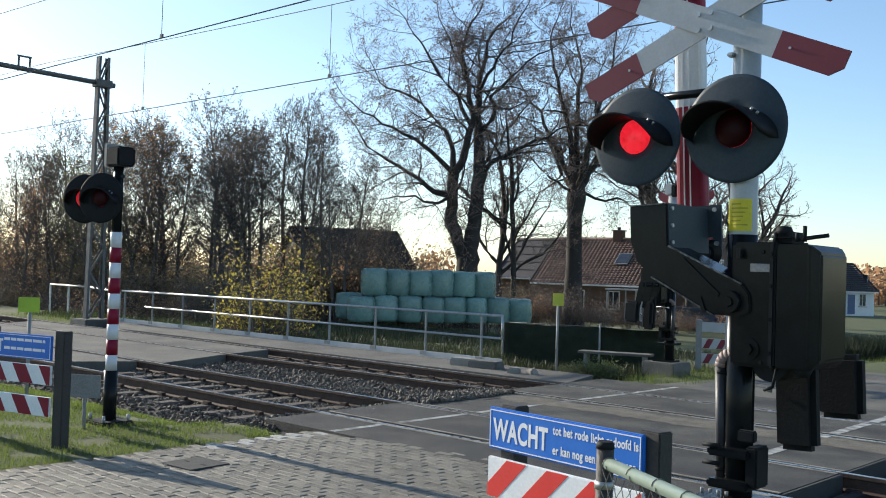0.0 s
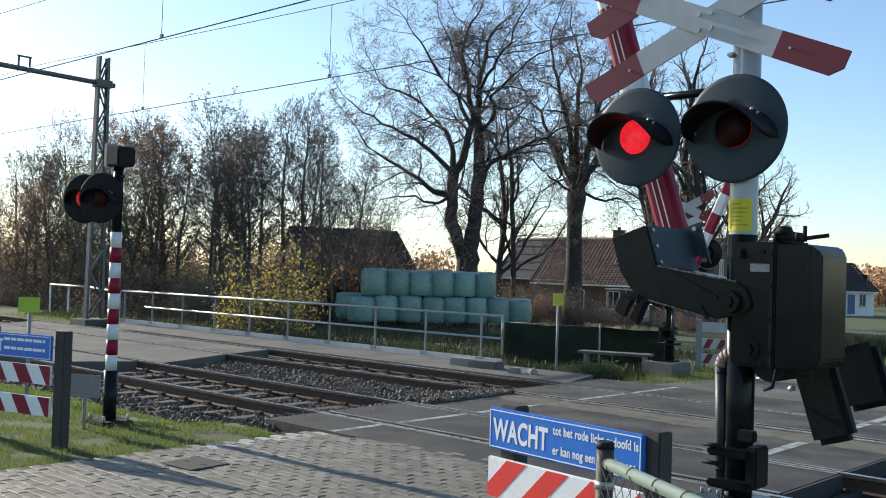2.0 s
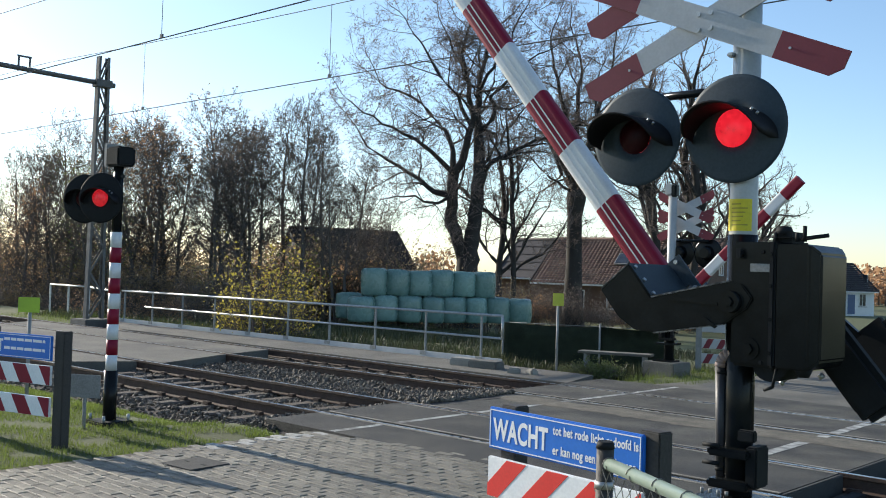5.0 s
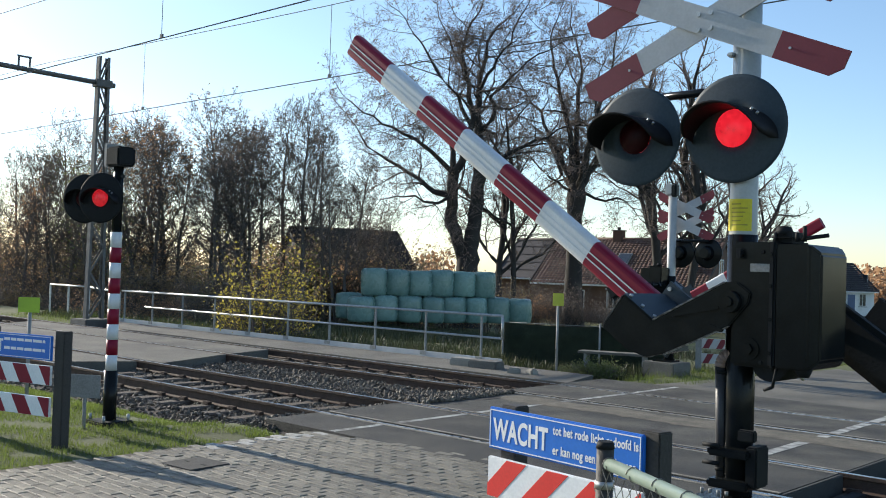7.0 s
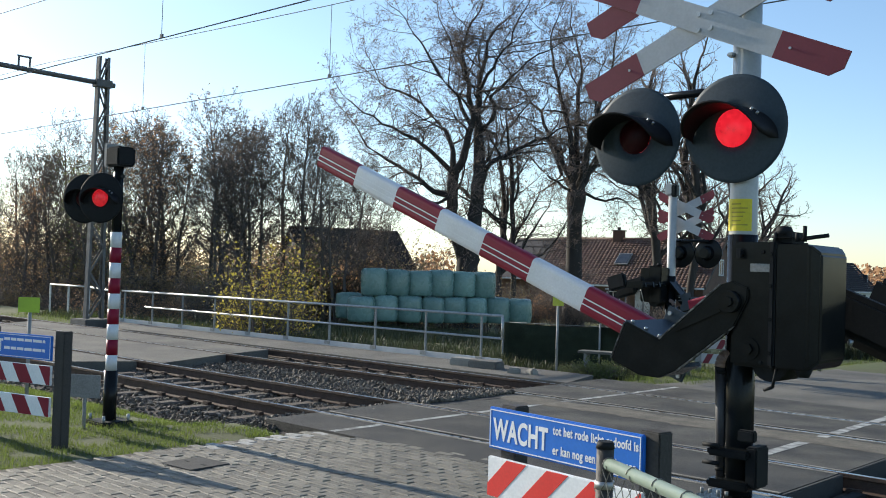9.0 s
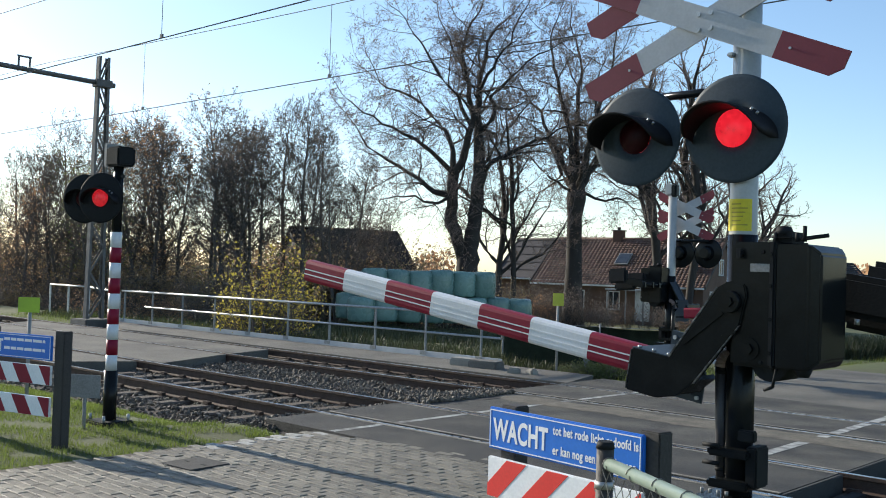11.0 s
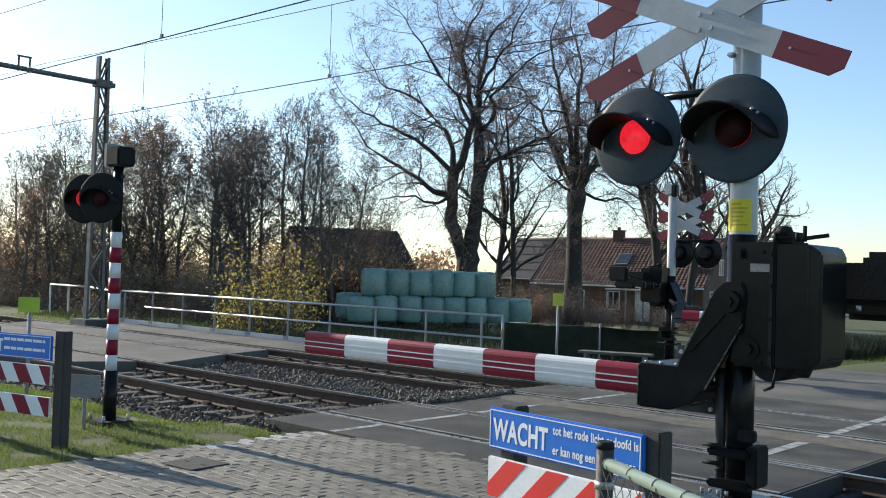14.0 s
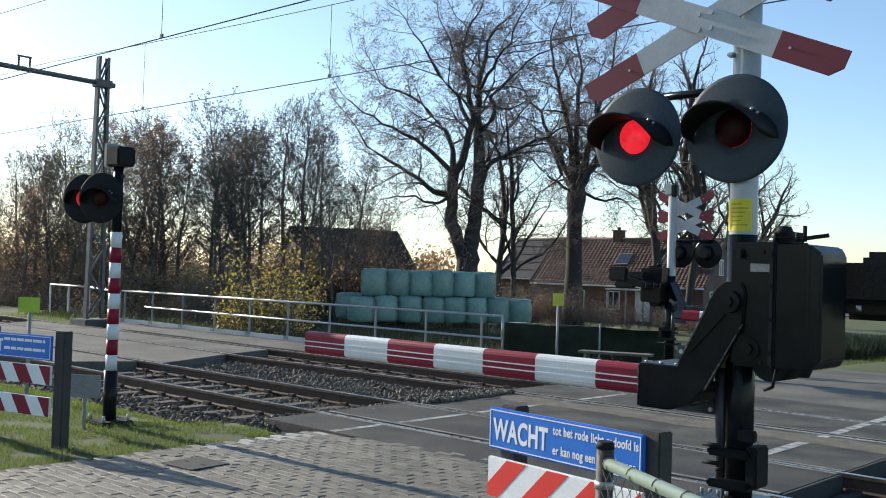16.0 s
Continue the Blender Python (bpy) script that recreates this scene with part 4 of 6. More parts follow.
# ---- railings, small posts and signs beyond the tracks ----
def guard_rail():
    t = thing("guard_rail", pose(0, 15.3, 0), "galvanised tubular railing along the far path", "railing")
    rod("top_rail", (-27.35, 0, 0.93), (-12.45, 0, 0.955), 0.028, GALVANISED, t, label="bright top rail")
    rod("middle_rail", (-26.0, 0, 0.50), (-12.45, 0, 0.50), 0.024, GALVANISED, t)
    rod("end_post", (-12.45, 0, 0.49), (-12.45, 0, 0.955), 0.026, GALVANISED, t)
    x = -13.0
    while x > -27.5:
        boxed("post", (x - 0.022, -0.022, -0.1), (x + 0.022, 0.022, 0.93), SIGN_GREY, t, 0.006)
        boxed("foot_plate", (x - 0.09, -0.075, 0.02), (x + 0.09, -0.055, 0.1), SIGN_GREY, t, 0.004)
        x -= 1.575
    boxed("kick_board", (-27.4, -0.055, -0.06), (-12.4, -0.03, 0.1), WHITE_DIRTY, t, 0.006, "pale edge board along the railing")
    t = thing("guard_rail", pose(-28.6, 16.2, -0.1), "weathered railing behind the mast", "railing")
    rod("top_rail", (-8.5, 1.5, 0.95), (-3.5, 0.5, 1.0), 0.028, GALVANISED, t)
    rod("top_rail", (-3.5, 0.5, 1.0), (1.1, -0.9, 0.97), 0.028, GALVANISED, t)
    for x, y in ((-8.5, 1.5), (-6, 1.0), (-3.5, 0.5), (-1.2, -0.2), (1.1, -0.9)):
        boxed("post", (x - 0.03, y - 0.03, -0.6), (x + 0.03, y + 0.03, 0.97), GALVANISED, t, 0.006)


guard_rail()


def route_sign(x, y, zg, height, w, h, mat, label, turn=40):
    t = thing("route_marker", pose(x, y, zg, 0, 0, turn), label, "sign", "route markers")
    rod("post", (0, 0, -0.2), (0, 0, height), 0.024, SIGN_GREY, t, label="thin grey post")
    boxed("plate", (-w / 2, -0.04, height - h * 0.62), (w / 2, -0.025, height + h * 0.38), mat, t, 0.004, "blank bright plate")


route_sign(-11.1, 15.3, -0.05, 1.42, 0.21, 0.24, LEMON, "small yellow-green marker plate on a grey post")
route_sign(-12.82, 5.85, -0.05, 1.27, 0.29, 0.2, LIME, "lime green plate on a thin post by the boards")
t = thing("back_sign", pose(-10.12, 5.25, -0.02, 0, 0, 30), "back of a small grey sign in the grass", "sign")
rod("post", (0, 0.02, -0.2), (0, 0.02, 0.57), 0.02, SIGN_GREY, t)
boxed("plate", (-0.2, -0.012, 0.33), (0.2, 0.0, 0.58), SIGN_GREY, t, 0.003, "grey aluminium plate")
boxed("stiffener", (-0.2, 0.0, 0.43), (0.2, 0.014, 0.46), SIGN_GREY, t)


def wire_fence():
    t = thing("net_fence", pose(0, 0, 0), "low fence of dark green netting on thin grey posts", "fence")
    pts = [(-13.75, 16.95), (-11.72, 17.72), (-10.3, 18.25)]
    for x, y in pts:
        rod("post", (x, y - 0.03, -0.5), (x, y - 0.03, 0.80), 0.022, SIGN_GREY, t)
    for (xa, ya), (xb, yb) in zip(pts, pts[1:]):
        bm = bmesh.new()
        n = 18
        grid = []
        for i in range(n + 1):
            f = i / n
            x, y = xa + (xb - xa) * f, ya + (yb - ya) * f
            grid.append([bm.verts.new((x + 0.02 * noise.noise((x * 2, z * 3, 1)), y + 0.03 * noise.noise((x * 2, z * 3, 5)), z)) for z in (0.73 - 0.03 * math.sin(math.pi * f), 0.45, 0.15, -0.15, -0.45)])
        for a, b in zip(grid, grid[1:]):
            for k in range(4):
                bm.faces.new((a[k], b[k], b[k + 1], a[k + 1])).smooth = True
        bmesh.ops.solidify(bm, geom=bm.faces[:], thickness=0.006)
        bmesh.ops.recalc_face_normals(bm, faces=bm.faces[:])
        part("netting", bm, NETTING, t, "dark green woven netting")
        rod("top_wire", (xa, ya - 0.01, 0.735), (xb, yb - 0.01, 0.735), 0.007, SIGN_GREY, t, sides=6)


wire_fence()

# low bench-like cable trough cover and striped panel by the far machine
t = thing("plank_bench", pose(-11.0, 17.2, 0.0, 0, 0, 20), "weathered grey plank on short legs beside the machine", "bench")
boxed("plank", (-0.75, -0.2, 0.22), (0.75, 0.2, 0.27), CONCRETE_GREY, t, 0.01)
for x in (-0.6, 0.6):
    boxed("leg", (x - 0.03, -0.15, -0.2), (x + 0.03, 0.15, 0.22), SIGN_GREY, t)
t = thing("striped_panel", pose(-9.15, 18.4, 0.0, 0, 0, 25), "red and white striped panel facing the other road side", "sign")
boxed("post", (-0.62, 0, -0.2), (-0.5, 0.12, 1.0), SIGN_GREY, t, 0.01)
for z in (0.12, 0.42, 0.75):
    b = boxed("board", (-0.5, 0, z), (0.8, 0.03, z + 0.2), WHITE_DIRTY, t, 0.004, "white board")
    if z < 0.7:
        for k in range(5):
            bm = bmesh.new()
            x = -0.48 + 0.26 * k
            prism(bm, [(x, z + 0.003), (x + 0.12, z + 0.003), (x + 0.22, z + 0.197), (x + 0.1, z + 0.197)], -0.004, -0.001)
            part("stripe", bm, RED_CROSS, b)

# loose blocks by the far track
for k, (x, y, a, l, w, h, mat, name, lab) in enumerate(((-12.75, 14.5, 10, 0.5, 0.3, 0.16, CONCRETE, "trough_cover", "tan concrete trough cover beside the rail"), (-12.15, 14.47, 6, 0.66, 0.34, 0.16, CONCRETE_GREY, "trough_cover", "dark concrete trough cover beside the rail"),
                                          (-11.25, 14.2, 25, 0.24, 0.16, 0.12, CONCRETE, "stone_block", "pale stone block in the ballast"), (-10.95, 14.35, -20, 0.22, 0.16, 0.11, CONCRETE, "stone_block", "pale stone block in the ballast"))):
    bm = bmesh.new()
    box(bm, (-l / 2, -w / 2, -0.1), (l / 2, w / 2, h), 0.03)
    for v in bm.verts:
        v.co += 0.012 * noise.noise_vector(v.co * 9 + Vector((k, 0, 0)))
    ob = solid(name, bm, mat, lab, "block")
    ob.matrix_world = pose(x, y, -0.03, 0, 0, a)


# ---- catenary ----
def catenary_mast():
    t = thing("catenary_mast", pose(-28.5, 15.0, -0.1), "grey steel lattice mast with a cross boom over the tracks", "mast")
    H = 8.25
    half = lambda z: 0.30 - 0.12 * z / H
    for sy in (-1, 1):
        bm = bmesh.new()
        for x0, x1, in0, in1 in ((-0.1, 0.1, 0.0, 0.014), (-0.1, -0.086, 0.014, 0.075), (0.086, 0.1, 0.014, 0.075)):
            lo = [bm.verts.new((x, sy * (half(0) - d), 0)) for x, d in ((x0, in0), (x1, in0), (x1, in1), (x0, in1))]
            up = [bm.verts.new((x, sy * (half(H) - d), H)) for x, d in ((x0, in0), (x1, in0), (x1, in1), (x0, in1))]
            bm.faces.new(lo), bm.faces.new(up[::-1])
            for k in range(4):
                bm.faces.new((lo[k], lo[(k + 1) % 4], up[(k + 1) % 4], up[k]))
        bmesh.ops.recalc_face_normals(bm, faces=bm.faces[:])
        part("leg", bm, MAST_STEEL, t, "steel channel leg")
    for k in range(11):
        z0, z1 = 0.1 + k * 0.73, 0.1 + (k + 1) * 0.73
        f = 1 if k % 2 else -1
        for x in (-0.108, 0.1):
            bm = bmesh.new()
            a, b = Vector((x, f * (half(z0) - 0.05), z0)), Vector((x, -f * (half(z1) - 0.05), z1))
            n = Vector((0, -(b - a).z, (b - a).y)).normalized() * 0.03
            va = [bm.verts.new(q) for q in (a - n, a + n, b + n, b - n)]
            vb = [bm.verts.new(q + Vector((0.008, 0, 0))) for q in (a - n, a + n, b + n, b - n)]
            bm.faces.new(va), bm.faces.new(vb[::-1])
            for q in range(4):
                bm.faces.new((va[q], va[(q + 1) % 4], vb[(q + 1) % 4], vb[q]))
            bmesh.ops.recalc_face_normals(bm, faces=bm.faces[:])
            part("brace", bm, MAST_STEEL, t)
    boxed("foot", (-0.5, -0.5, -0.5), (0.5, 0.5, 0.12), CONCRETE_GREY, t, 0.03)
    boxed("head_plate", (-0.16, -0.26, H - 0.95), (0.16, 0.26, H - 0.72), MAST_STEEL, t, 0.01)
    rod("boom", (0, 0.4, 7.42), (0, -9.5, 7.55), 0.075, MAST_STEEL, t, label="grey tubular cross boom")
    for y in (-2.3, -2.63):
        rod("bracket_post", (0, y, 7.44), (0, y, 7.82), 0.03, MAST_STEEL, t)
    rod("bracket_bar", (0, -2.26, 7.82), (0, -2.67, 7.82), 0.03, MAST_STEEL, t)


catenary_mast()


def overhead_wires():
    """Contact and messenger wires of both tracks with droppers; spans of sagging wire."""
    for yc, label in ((12.55, "dark copper contact and messenger wires with droppers"), (8.82, "dark copper overhead wires over the near track")):
        t = thing("overhead_line", pose(0, yc, 0), label, "overhead wire", "overhead lines")
        zc = 5.57 if yc > 10 else 5.62
        rod("contact_wire", (-150, 0, zc - 0.06), (60, 0, zc + 0.02), 0.010, CABLE, t, sides=6)
        def sag(x):
            u = ((x + 28.5) / 60.0)
            u = u - math.floor(u)
            return (7.42 if yc > 10 else 7.3) - 1.05 * 4 * u * (1 - u) * 0.55
        bm = bmesh.new()
        xs = [-150 + 3 * k for k in range(71)]
        for a, b in zip(xs, xs[1:]):
            tube(bm, (a, 0, sag(a)), (b, 0, sag(b)), 0.009, sides=5, caps=False)
        part("messenger_wire", bm, CABLE, t, "sagging messenger wire")
        for x in (-36, -21.8, -14.8, -8.5):
            rod("dropper", (x, 0, zc), (x, 0, sag(x)), 0.006, CABLE, t, sides=5)
            boxed("dropper_clamp", (x - 0.03, -0.02, zc - 0.01), (x + 0.03, 0.02, zc + 0.06), CABLE, t)


overhead_wires()


# ---- silage bales ----
def bale_mesh(seed):
    rng = random.Random(seed)
    bm = bmesh.new()
    seg, prof = 26, [(0.0, 1.2), (0.4, 1.2), (0.54, 1.17), (0.6, 1.08), (0.615, 0.9), (0.625, 0.6), (0.615, 0.3), (0.6, 0.1), (0.55, 0.02), (0.4, 0.0), (0.0, 0.0)]
    rings = []
    for r, z in prof:
        if r == 0:
            rings.append([bm.verts.new((0, 0, z))])
            continue
        rings.append([bm.verts.new((r * (1 + 0.03 * math.sin(6 * a + seed) + rng.uniform(-0.012, 0.012)) * math.cos(a), r * (1 + 0.03 * math.sin(5 * a + 2 * seed)) * math.sin(a), z + rng.uniform(-0.012, 0.012))) for a in [2 * math.pi * k / seg for k in range(seg)]])
    for a, b in zip(rings, rings[1:]):
        for k in range(seg):
            q = [a[k % len(a)], a[(k + 1) % len(a)], b[(k + 1) % len(b)], b[k % len(b)]]
            q = list(dict.fromkeys(q))
            bm.faces.new(q).smooth = True
    bmesh.ops.recalc_face_normals(bm, faces=bm.faces[:])
    return finish("silage_bale", bm, WRAP)


def bales():
    kinds = [bale_mesh(k) for k in range(4)]
    rng = random.Random(3)
    spots = []
    for k in range(8):
        spots.append((40.6 + 0.35 * k, -3.55 + 1.03 * k, 0))
    spots += [(42.6, -4.3, 0), (43.3, -3.4, 0), (44.5, 2.6, 0)]
    for k in range(6):
        spots.append((41.0 + 0.35 * k, -3.05 + 1.0 * k, 1))
    for k in range(5):
        spots.append((42.2 + 0.35 * k, -2.7 + 1.03 * k, 0))
    for k, (d, s, lvl) in enumerate(spots):
        x, y = plan(d * 1.075, s)
        ob = new("silage_bale", kinds[k % 4])
        z = ground_z(x, y) - 0.02
        ob.matrix_world = pose(x, y, (-0.52 if lvl == 0 else 0.66) + rng.uniform(-0.02, 0.02), rng.uniform(-3, 3), rng.uniform(-3, 3), rng.uniform(0, 360)) @ Matrix.Diagonal((rng.uniform(0.9, 1.04), rng.uniform(0.9, 1.04), rng.uniform(0.94, 1.03), 1))
        tagged(ob, "round hay bale wrapped in pale green plastic film" if lvl == 0 else "pale green wrapped hay bale stacked on top", "hay bale", "stack of bales")


bales()


# ---- buildings ----
def roof_slope(parent, x0, x1, y0, z0, y1, z1, mat, rows, name="roof_slope", wavy=True, label=""):
    """A tiled slope from the eave (y0, z0) up to the ridge (y1, z1): overlapping courses with rounded tiles."""
    bm = bmesh.new()
    d = Vector((0, y1 - y0, z1 - z0)) / rows
    n = Vector((0, -d.z, d.y)).normalized() if d.y > 0 else Vector((0, d.z, -d.y)).normalized()
    if n.z < 0:
        n = -n
    cols = int((x1 - x0) / 0.28)
    for r in range(rows):
        base = Vector((0, y0, z0)) + d * r
        top = base + d * 1.08
        for c in range(cols):
            xa, xb = x0 + (x1 - x0) * c / cols, x0 + (x1 - x0) * (c + 1) / cols
            w = (xb - xa)
            vs = []
            for x, h in ((xa, 0.0), (xa + w * 0.3, 0.05), (xa + w * 0.6, 0.05), (xb, 0.0)):
                lift = n * (0.05 + (h if wavy else 0))
                vs.append((bm.verts.new(base + lift + Vector((x, 0, 0))), bm.verts.new(top + n * (h if wavy else 0) + Vector((x, 0, 0)))))
            for a, b in zip(vs, vs[1:]):
                bm.faces.new((a[0], b[0], b[1], a[1]))
    ob = part(name, bm, mat, parent, label)
    return ob


def window(parent, x, y, z, w, h, bars=1, side="y", frame_mat=None):
    """A window with frame, pane and sill in a wall whose outer face is at y (facing -y) or at x (facing +x)."""
    fm = frame_mat or HOUSE_WHITE
    def put(nm, u0, u1, z0, z1, o0, o1, mat, par):
        if side == "y":
            return boxed(nm, (x + u0, y - o1, z + z0), (x + u1, y - o0, z + z1), mat, par)
        return boxed(nm, (x + o0, y + u0, z + z0), (x + o1, y + u1, z + z1), mat, par)
    wd = put("window", 0, w, 0, h, -0.02, 0.012, GLASS_DARK, parent)
    for u0, u1, z0, z1 in ((0, w, 0, 0.07), (0, w, h - 0.07, h), (0, 0.07, 0.07, h - 0.07), (w - 0.07, w, 0.07, h - 0.07)):
        put("window_frame", u0, u1, z0, z1, 0.0, 0.05, fm, wd)
    for k in range(bars):
        u = w * (k + 1) / (bars + 1)
        put("glazing_bar", u - 0.025, u + 0.025, 0.07, h - 0.07, 0.0, 0.04, fm, wd)
    put("window_sill", -0.06, w + 0.06, -0.07, 0, 0.0, 0.09, CONCRETE_GREY, wd)


def house(name, depth, side, turn, length, width, eave, ridge, ground_level, roof_mat, wall_mat, label, rows, chimneys=(), wins=(), gable_wins=(), skylight=None, wavy=True, doors=()):
    x, y = plan(depth, side)
    t = thing(name, pose(x, y, ground_level, 0, 0, turn), label, "house")
    h = length / 2
    boxed("wall", (-h, 0, -0.3), (h, 0.3, eave), wall_mat, t)
    boxed("wall", (-h, width - 0.3, -0.3), (h, width, eave), wall_mat, t)
    for sx in (-1, 1):
        g = bmesh.new()
        a = [(0.3, -0.3), (width - 0.3, -0.3), (width - 0.3, eave), (width / 2, ridge - 0.12), (0.3, eave)]
        x0, x1 = sorted((sx * h, sx * (h - 0.3)))
        va = [g.verts.new((x0, yy, zz)) for yy, zz in a]
        vb = [g.verts.new((x1, yy, zz)) for yy, zz in a]
        g.faces.new(va), g.faces.new(vb[::-1])
        for i in range(5):
            g.faces.new((va[i], vb[i], vb[(i + 1) % 5], va[(i + 1) % 5]))
        bmesh.ops.recalc_face_normals(g, faces=g.faces[:])
        part("gable_wall", g, wall_mat, t)
    roof_slope(t, -h - 0.25, h + 0.25, -0.35, eave - 0.2, width / 2, ridge, roof_mat, rows, wavy=wavy)
    roof_slope(t, -h - 0.25, h + 0.25, width + 0.35, eave - 0.2, width / 2, ridge, roof_mat, max(4, rows // 2), wavy=False)
    rod("ridge", (-h - 0.25, width / 2, ridge + 0.03), (h + 0.25, width / 2, ridge + 0.03), 0.11, roof_mat, t, sides=8)
    boxed("gutter", (-h - 0.2, -0.5, eave - 0.3), (h + 0.2, -0.36, eave - 0.18), HOUSE_WHITE, t, 0.02)
    for sx in (-1, 1):
        b = bmesh.new()
        x0, x1 = sorted((sx * (h + 0.25), sx * (h + 0.31)))
        va = [b.verts.new((x0, yy, zz)) for yy, zz in ((-0.4, eave - 0.3), (width / 2, ridge - 0.1), (width / 2, ridge + 0.08), (-0.4, eave - 0.08))]
        vb = [b.verts.new((x1, yy, zz)) for yy, zz in ((-0.4, eave - 0.3), (width / 2, ridge - 0.1), (width / 2, ridge + 0.08), (-0.4, eave - 0.08))]
        b.faces.new(va), b.faces.new(vb[::-1])
        for i in range(4):
            b.faces.new((va[i], vb[i], vb[(i + 1) % 4], va[(i + 1) % 4]))
        bmesh.ops.recalc_face_normals(b, faces=b.faces[:])
        part("verge_board", b, POST_WOOD, t)
    for cx in chimneys:
        c = boxed("chimney", (cx - 0.35, width / 2 - 0.35, ridge - 0.4), (cx + 0.35, width / 2 + 0.35, ridge + 0.6), HOUSE_BRICK, t, 0.02, "brick chimney")
        boxed("chimney_cap", (cx - 0.42, width / 2 - 0.42, ridge + 0.6), (cx + 0.42, width / 2 + 0.42, ridge + 0.68), CONCRETE_GREY, c, 0.01)
        rod("chimney_pot", (cx, width / 2, ridge + 0.68), (cx, width / 2, ridge + 0.9), 0.12, ROOF_DARK, c, sides=10)
    for wx, wz, ww, wh in wins:
        window(t, wx, 0, wz, ww, wh)
    for wy, wz, ww, wh in gable_wins:
        window(t, h, wy, wz, ww, wh, side="x")
    for dx, dw, dh, mat in doors:
        d = boxed("door", (dx, -0.05, 0), (dx + dw, 0.02, dh), mat, t, 0.01, "painted door")
        boxed("door_frame", (dx - 0.08, -0.03, 0), (dx - 0.004, 0.02, dh + 0.08), HOUSE_WHITE, d)
    if skylight:
        sx, f = skylight
        yy, zz = -0.35 + f * (width / 2 + 0.35), eave - 0.2 + f * (ridge - eave + 0.2)
        ang = math.degrees(math.atan2(ridge - eave + 0.2, width / 2 + 0.35))
        s = boxed("skylight", (-0.45, -0.55, 0), (0.45, 0.55, 0.12), GLASS_DARK, t, 0.01, "roof window")
        s.matrix_local = pose(sx, yy, zz + 0.1, ang, 0, 0)
        f2 = boxed("skylight_frame", (-0.52, -0.62, -0.02), (0.52, 0.62, 0.10), SIGN_GREY, s, 0.01)
    return t


house("farmhouse", 68, 12.0, 8, 12.6, 7.5, 2.6, 5.75, -1.15, ROOF_TILE, HOUSE_BRICK, "brick farmhouse with a red-brown pantile roof and chimneys", 20,
      chimneys=(-1.5, 2.4), wins=((-3.6, 0.7, 1.3, 1.3), (-0.6, 0.7, 1.0, 1.3)), gable_wins=((1.2, 0.8, 1.0, 1.4), (4.6, 0.8, 1.0, 1.4), (2.9, 3.3, 0.9, 1.1)), skylight=(-0.2, 0.52), doors=((1.6, 1.0, 2.05, HOUSE_WHITE),))
house("barn", 72, 7.6, 8, 8.0, 6.5, 2.9, 5.7, -1.15, ROOF_SHEET, HOUSE_BRICK, "low brick barn with a dull brown sheet roof", 5, wavy=False)
house("shed", 60, -4.6, 70, 7.0, 8.0, 2.2, 5.4, -1.1, ROOF_DARK, ROOF_SHEET, "dark-roofed shed behind bare shrubs", 8, wavy=False)
house("cottage", 100, 40.4, 60, 9.0, 7.0, 2.5, 5.2, -1.2, ROOF_DARK, HOUSE_WHITE, "white cottage with a dark roof and blue doors", 14, gable_wins=((1.0, 3.2, 0.7, 0.9),), wavy=False,
      wins=((-3.9, 0.9, 0.8, 1.2), (2.6, 0.8, 0.9, 1.3)), doors=((-2.6, 0.9, 2.0, BLUE_PAINT), (1.2, 0.9, 2.0, BLUE_PAINT)))


def porch():
    x, y = plan(66.0, 12.6)
    t = thing("lean_to", pose(x, y, -1.15, 0, 0, 8), "small pale lean-to canopy before the farmhouse", "canopy")
    boxed("canopy_roof", (-1.5, -0.6, 2.1), (1.5, 0.6, 2.2), WHITE_DIRTY, t, 0.02)
    for xx in (-1.8, 0, 1.8):
        boxed("post", (xx * 0.7 - 0.04, -0.55, -0.2), (xx * 0.7 + 0.04, -0.47, 2.1), SIGN_GREY, t)


porch()


def parked_car():
    x, y = plan(62, 16.2)
    t = thing("parked_car", pose(x, y, ground_z(x, y), 0, 0, 28), "dark blue parked hatchback car by the farm", "car")
    bm = bmesh.new()
    prism(bm, [(-2.0, 0.3), (2.0, 0.3), (2.05, 0.7), (1.9, 0.95), (1.1, 1.0), (0.55, 1.42), (-1.3, 1.45), (-1.95, 1.0), (-2.05, 0.6)], -0.82, 0.82)
    bmesh.ops.bevel(bm, geom=bm.edges[:], offset=0.06, segments=2, affect="EDGES")
    body = part("body", bm, CAR_BLUE, t, "glossy dark blue body")
    for s in (-1, 1):
        b = bmesh.new()
        prism(b, [(-1.6, 1.0), (0.9, 1.0), (0.5, 1.34), (-1.2, 1.37)], s * 0.824 - 0.004, s * 0.824 + 0.004)
        part("side_window", b, GLASS_DARK, body)
        boxed("headlight", (1.93, s * 0.6 - 0.18, 0.62), (2.07, s * 0.6 + 0.18, 0.8), SIGN_WHITE, body, 0.02)
        for wx in (-1.3, 1.3):
            w = rod("wheel", (wx, s * 0.66, 0.31), (wx, s * 0.85, 0.31), 0.31, TYRE, t, sides=20)
            rod("rim", (wx, s * 0.845, 0.31), (wx, s * 0.86, 0.31), 0.19, GALVANISED, w, sides=14)
    b = bmesh.new()
    prism(b, [(1.04, 1.03), (0.58, 1.4), (0.6, 1.41), (1.08, 1.04)], -0.7, 0.7)
    part("windscreen", b, GLASS_DARK, body)


parked_car()


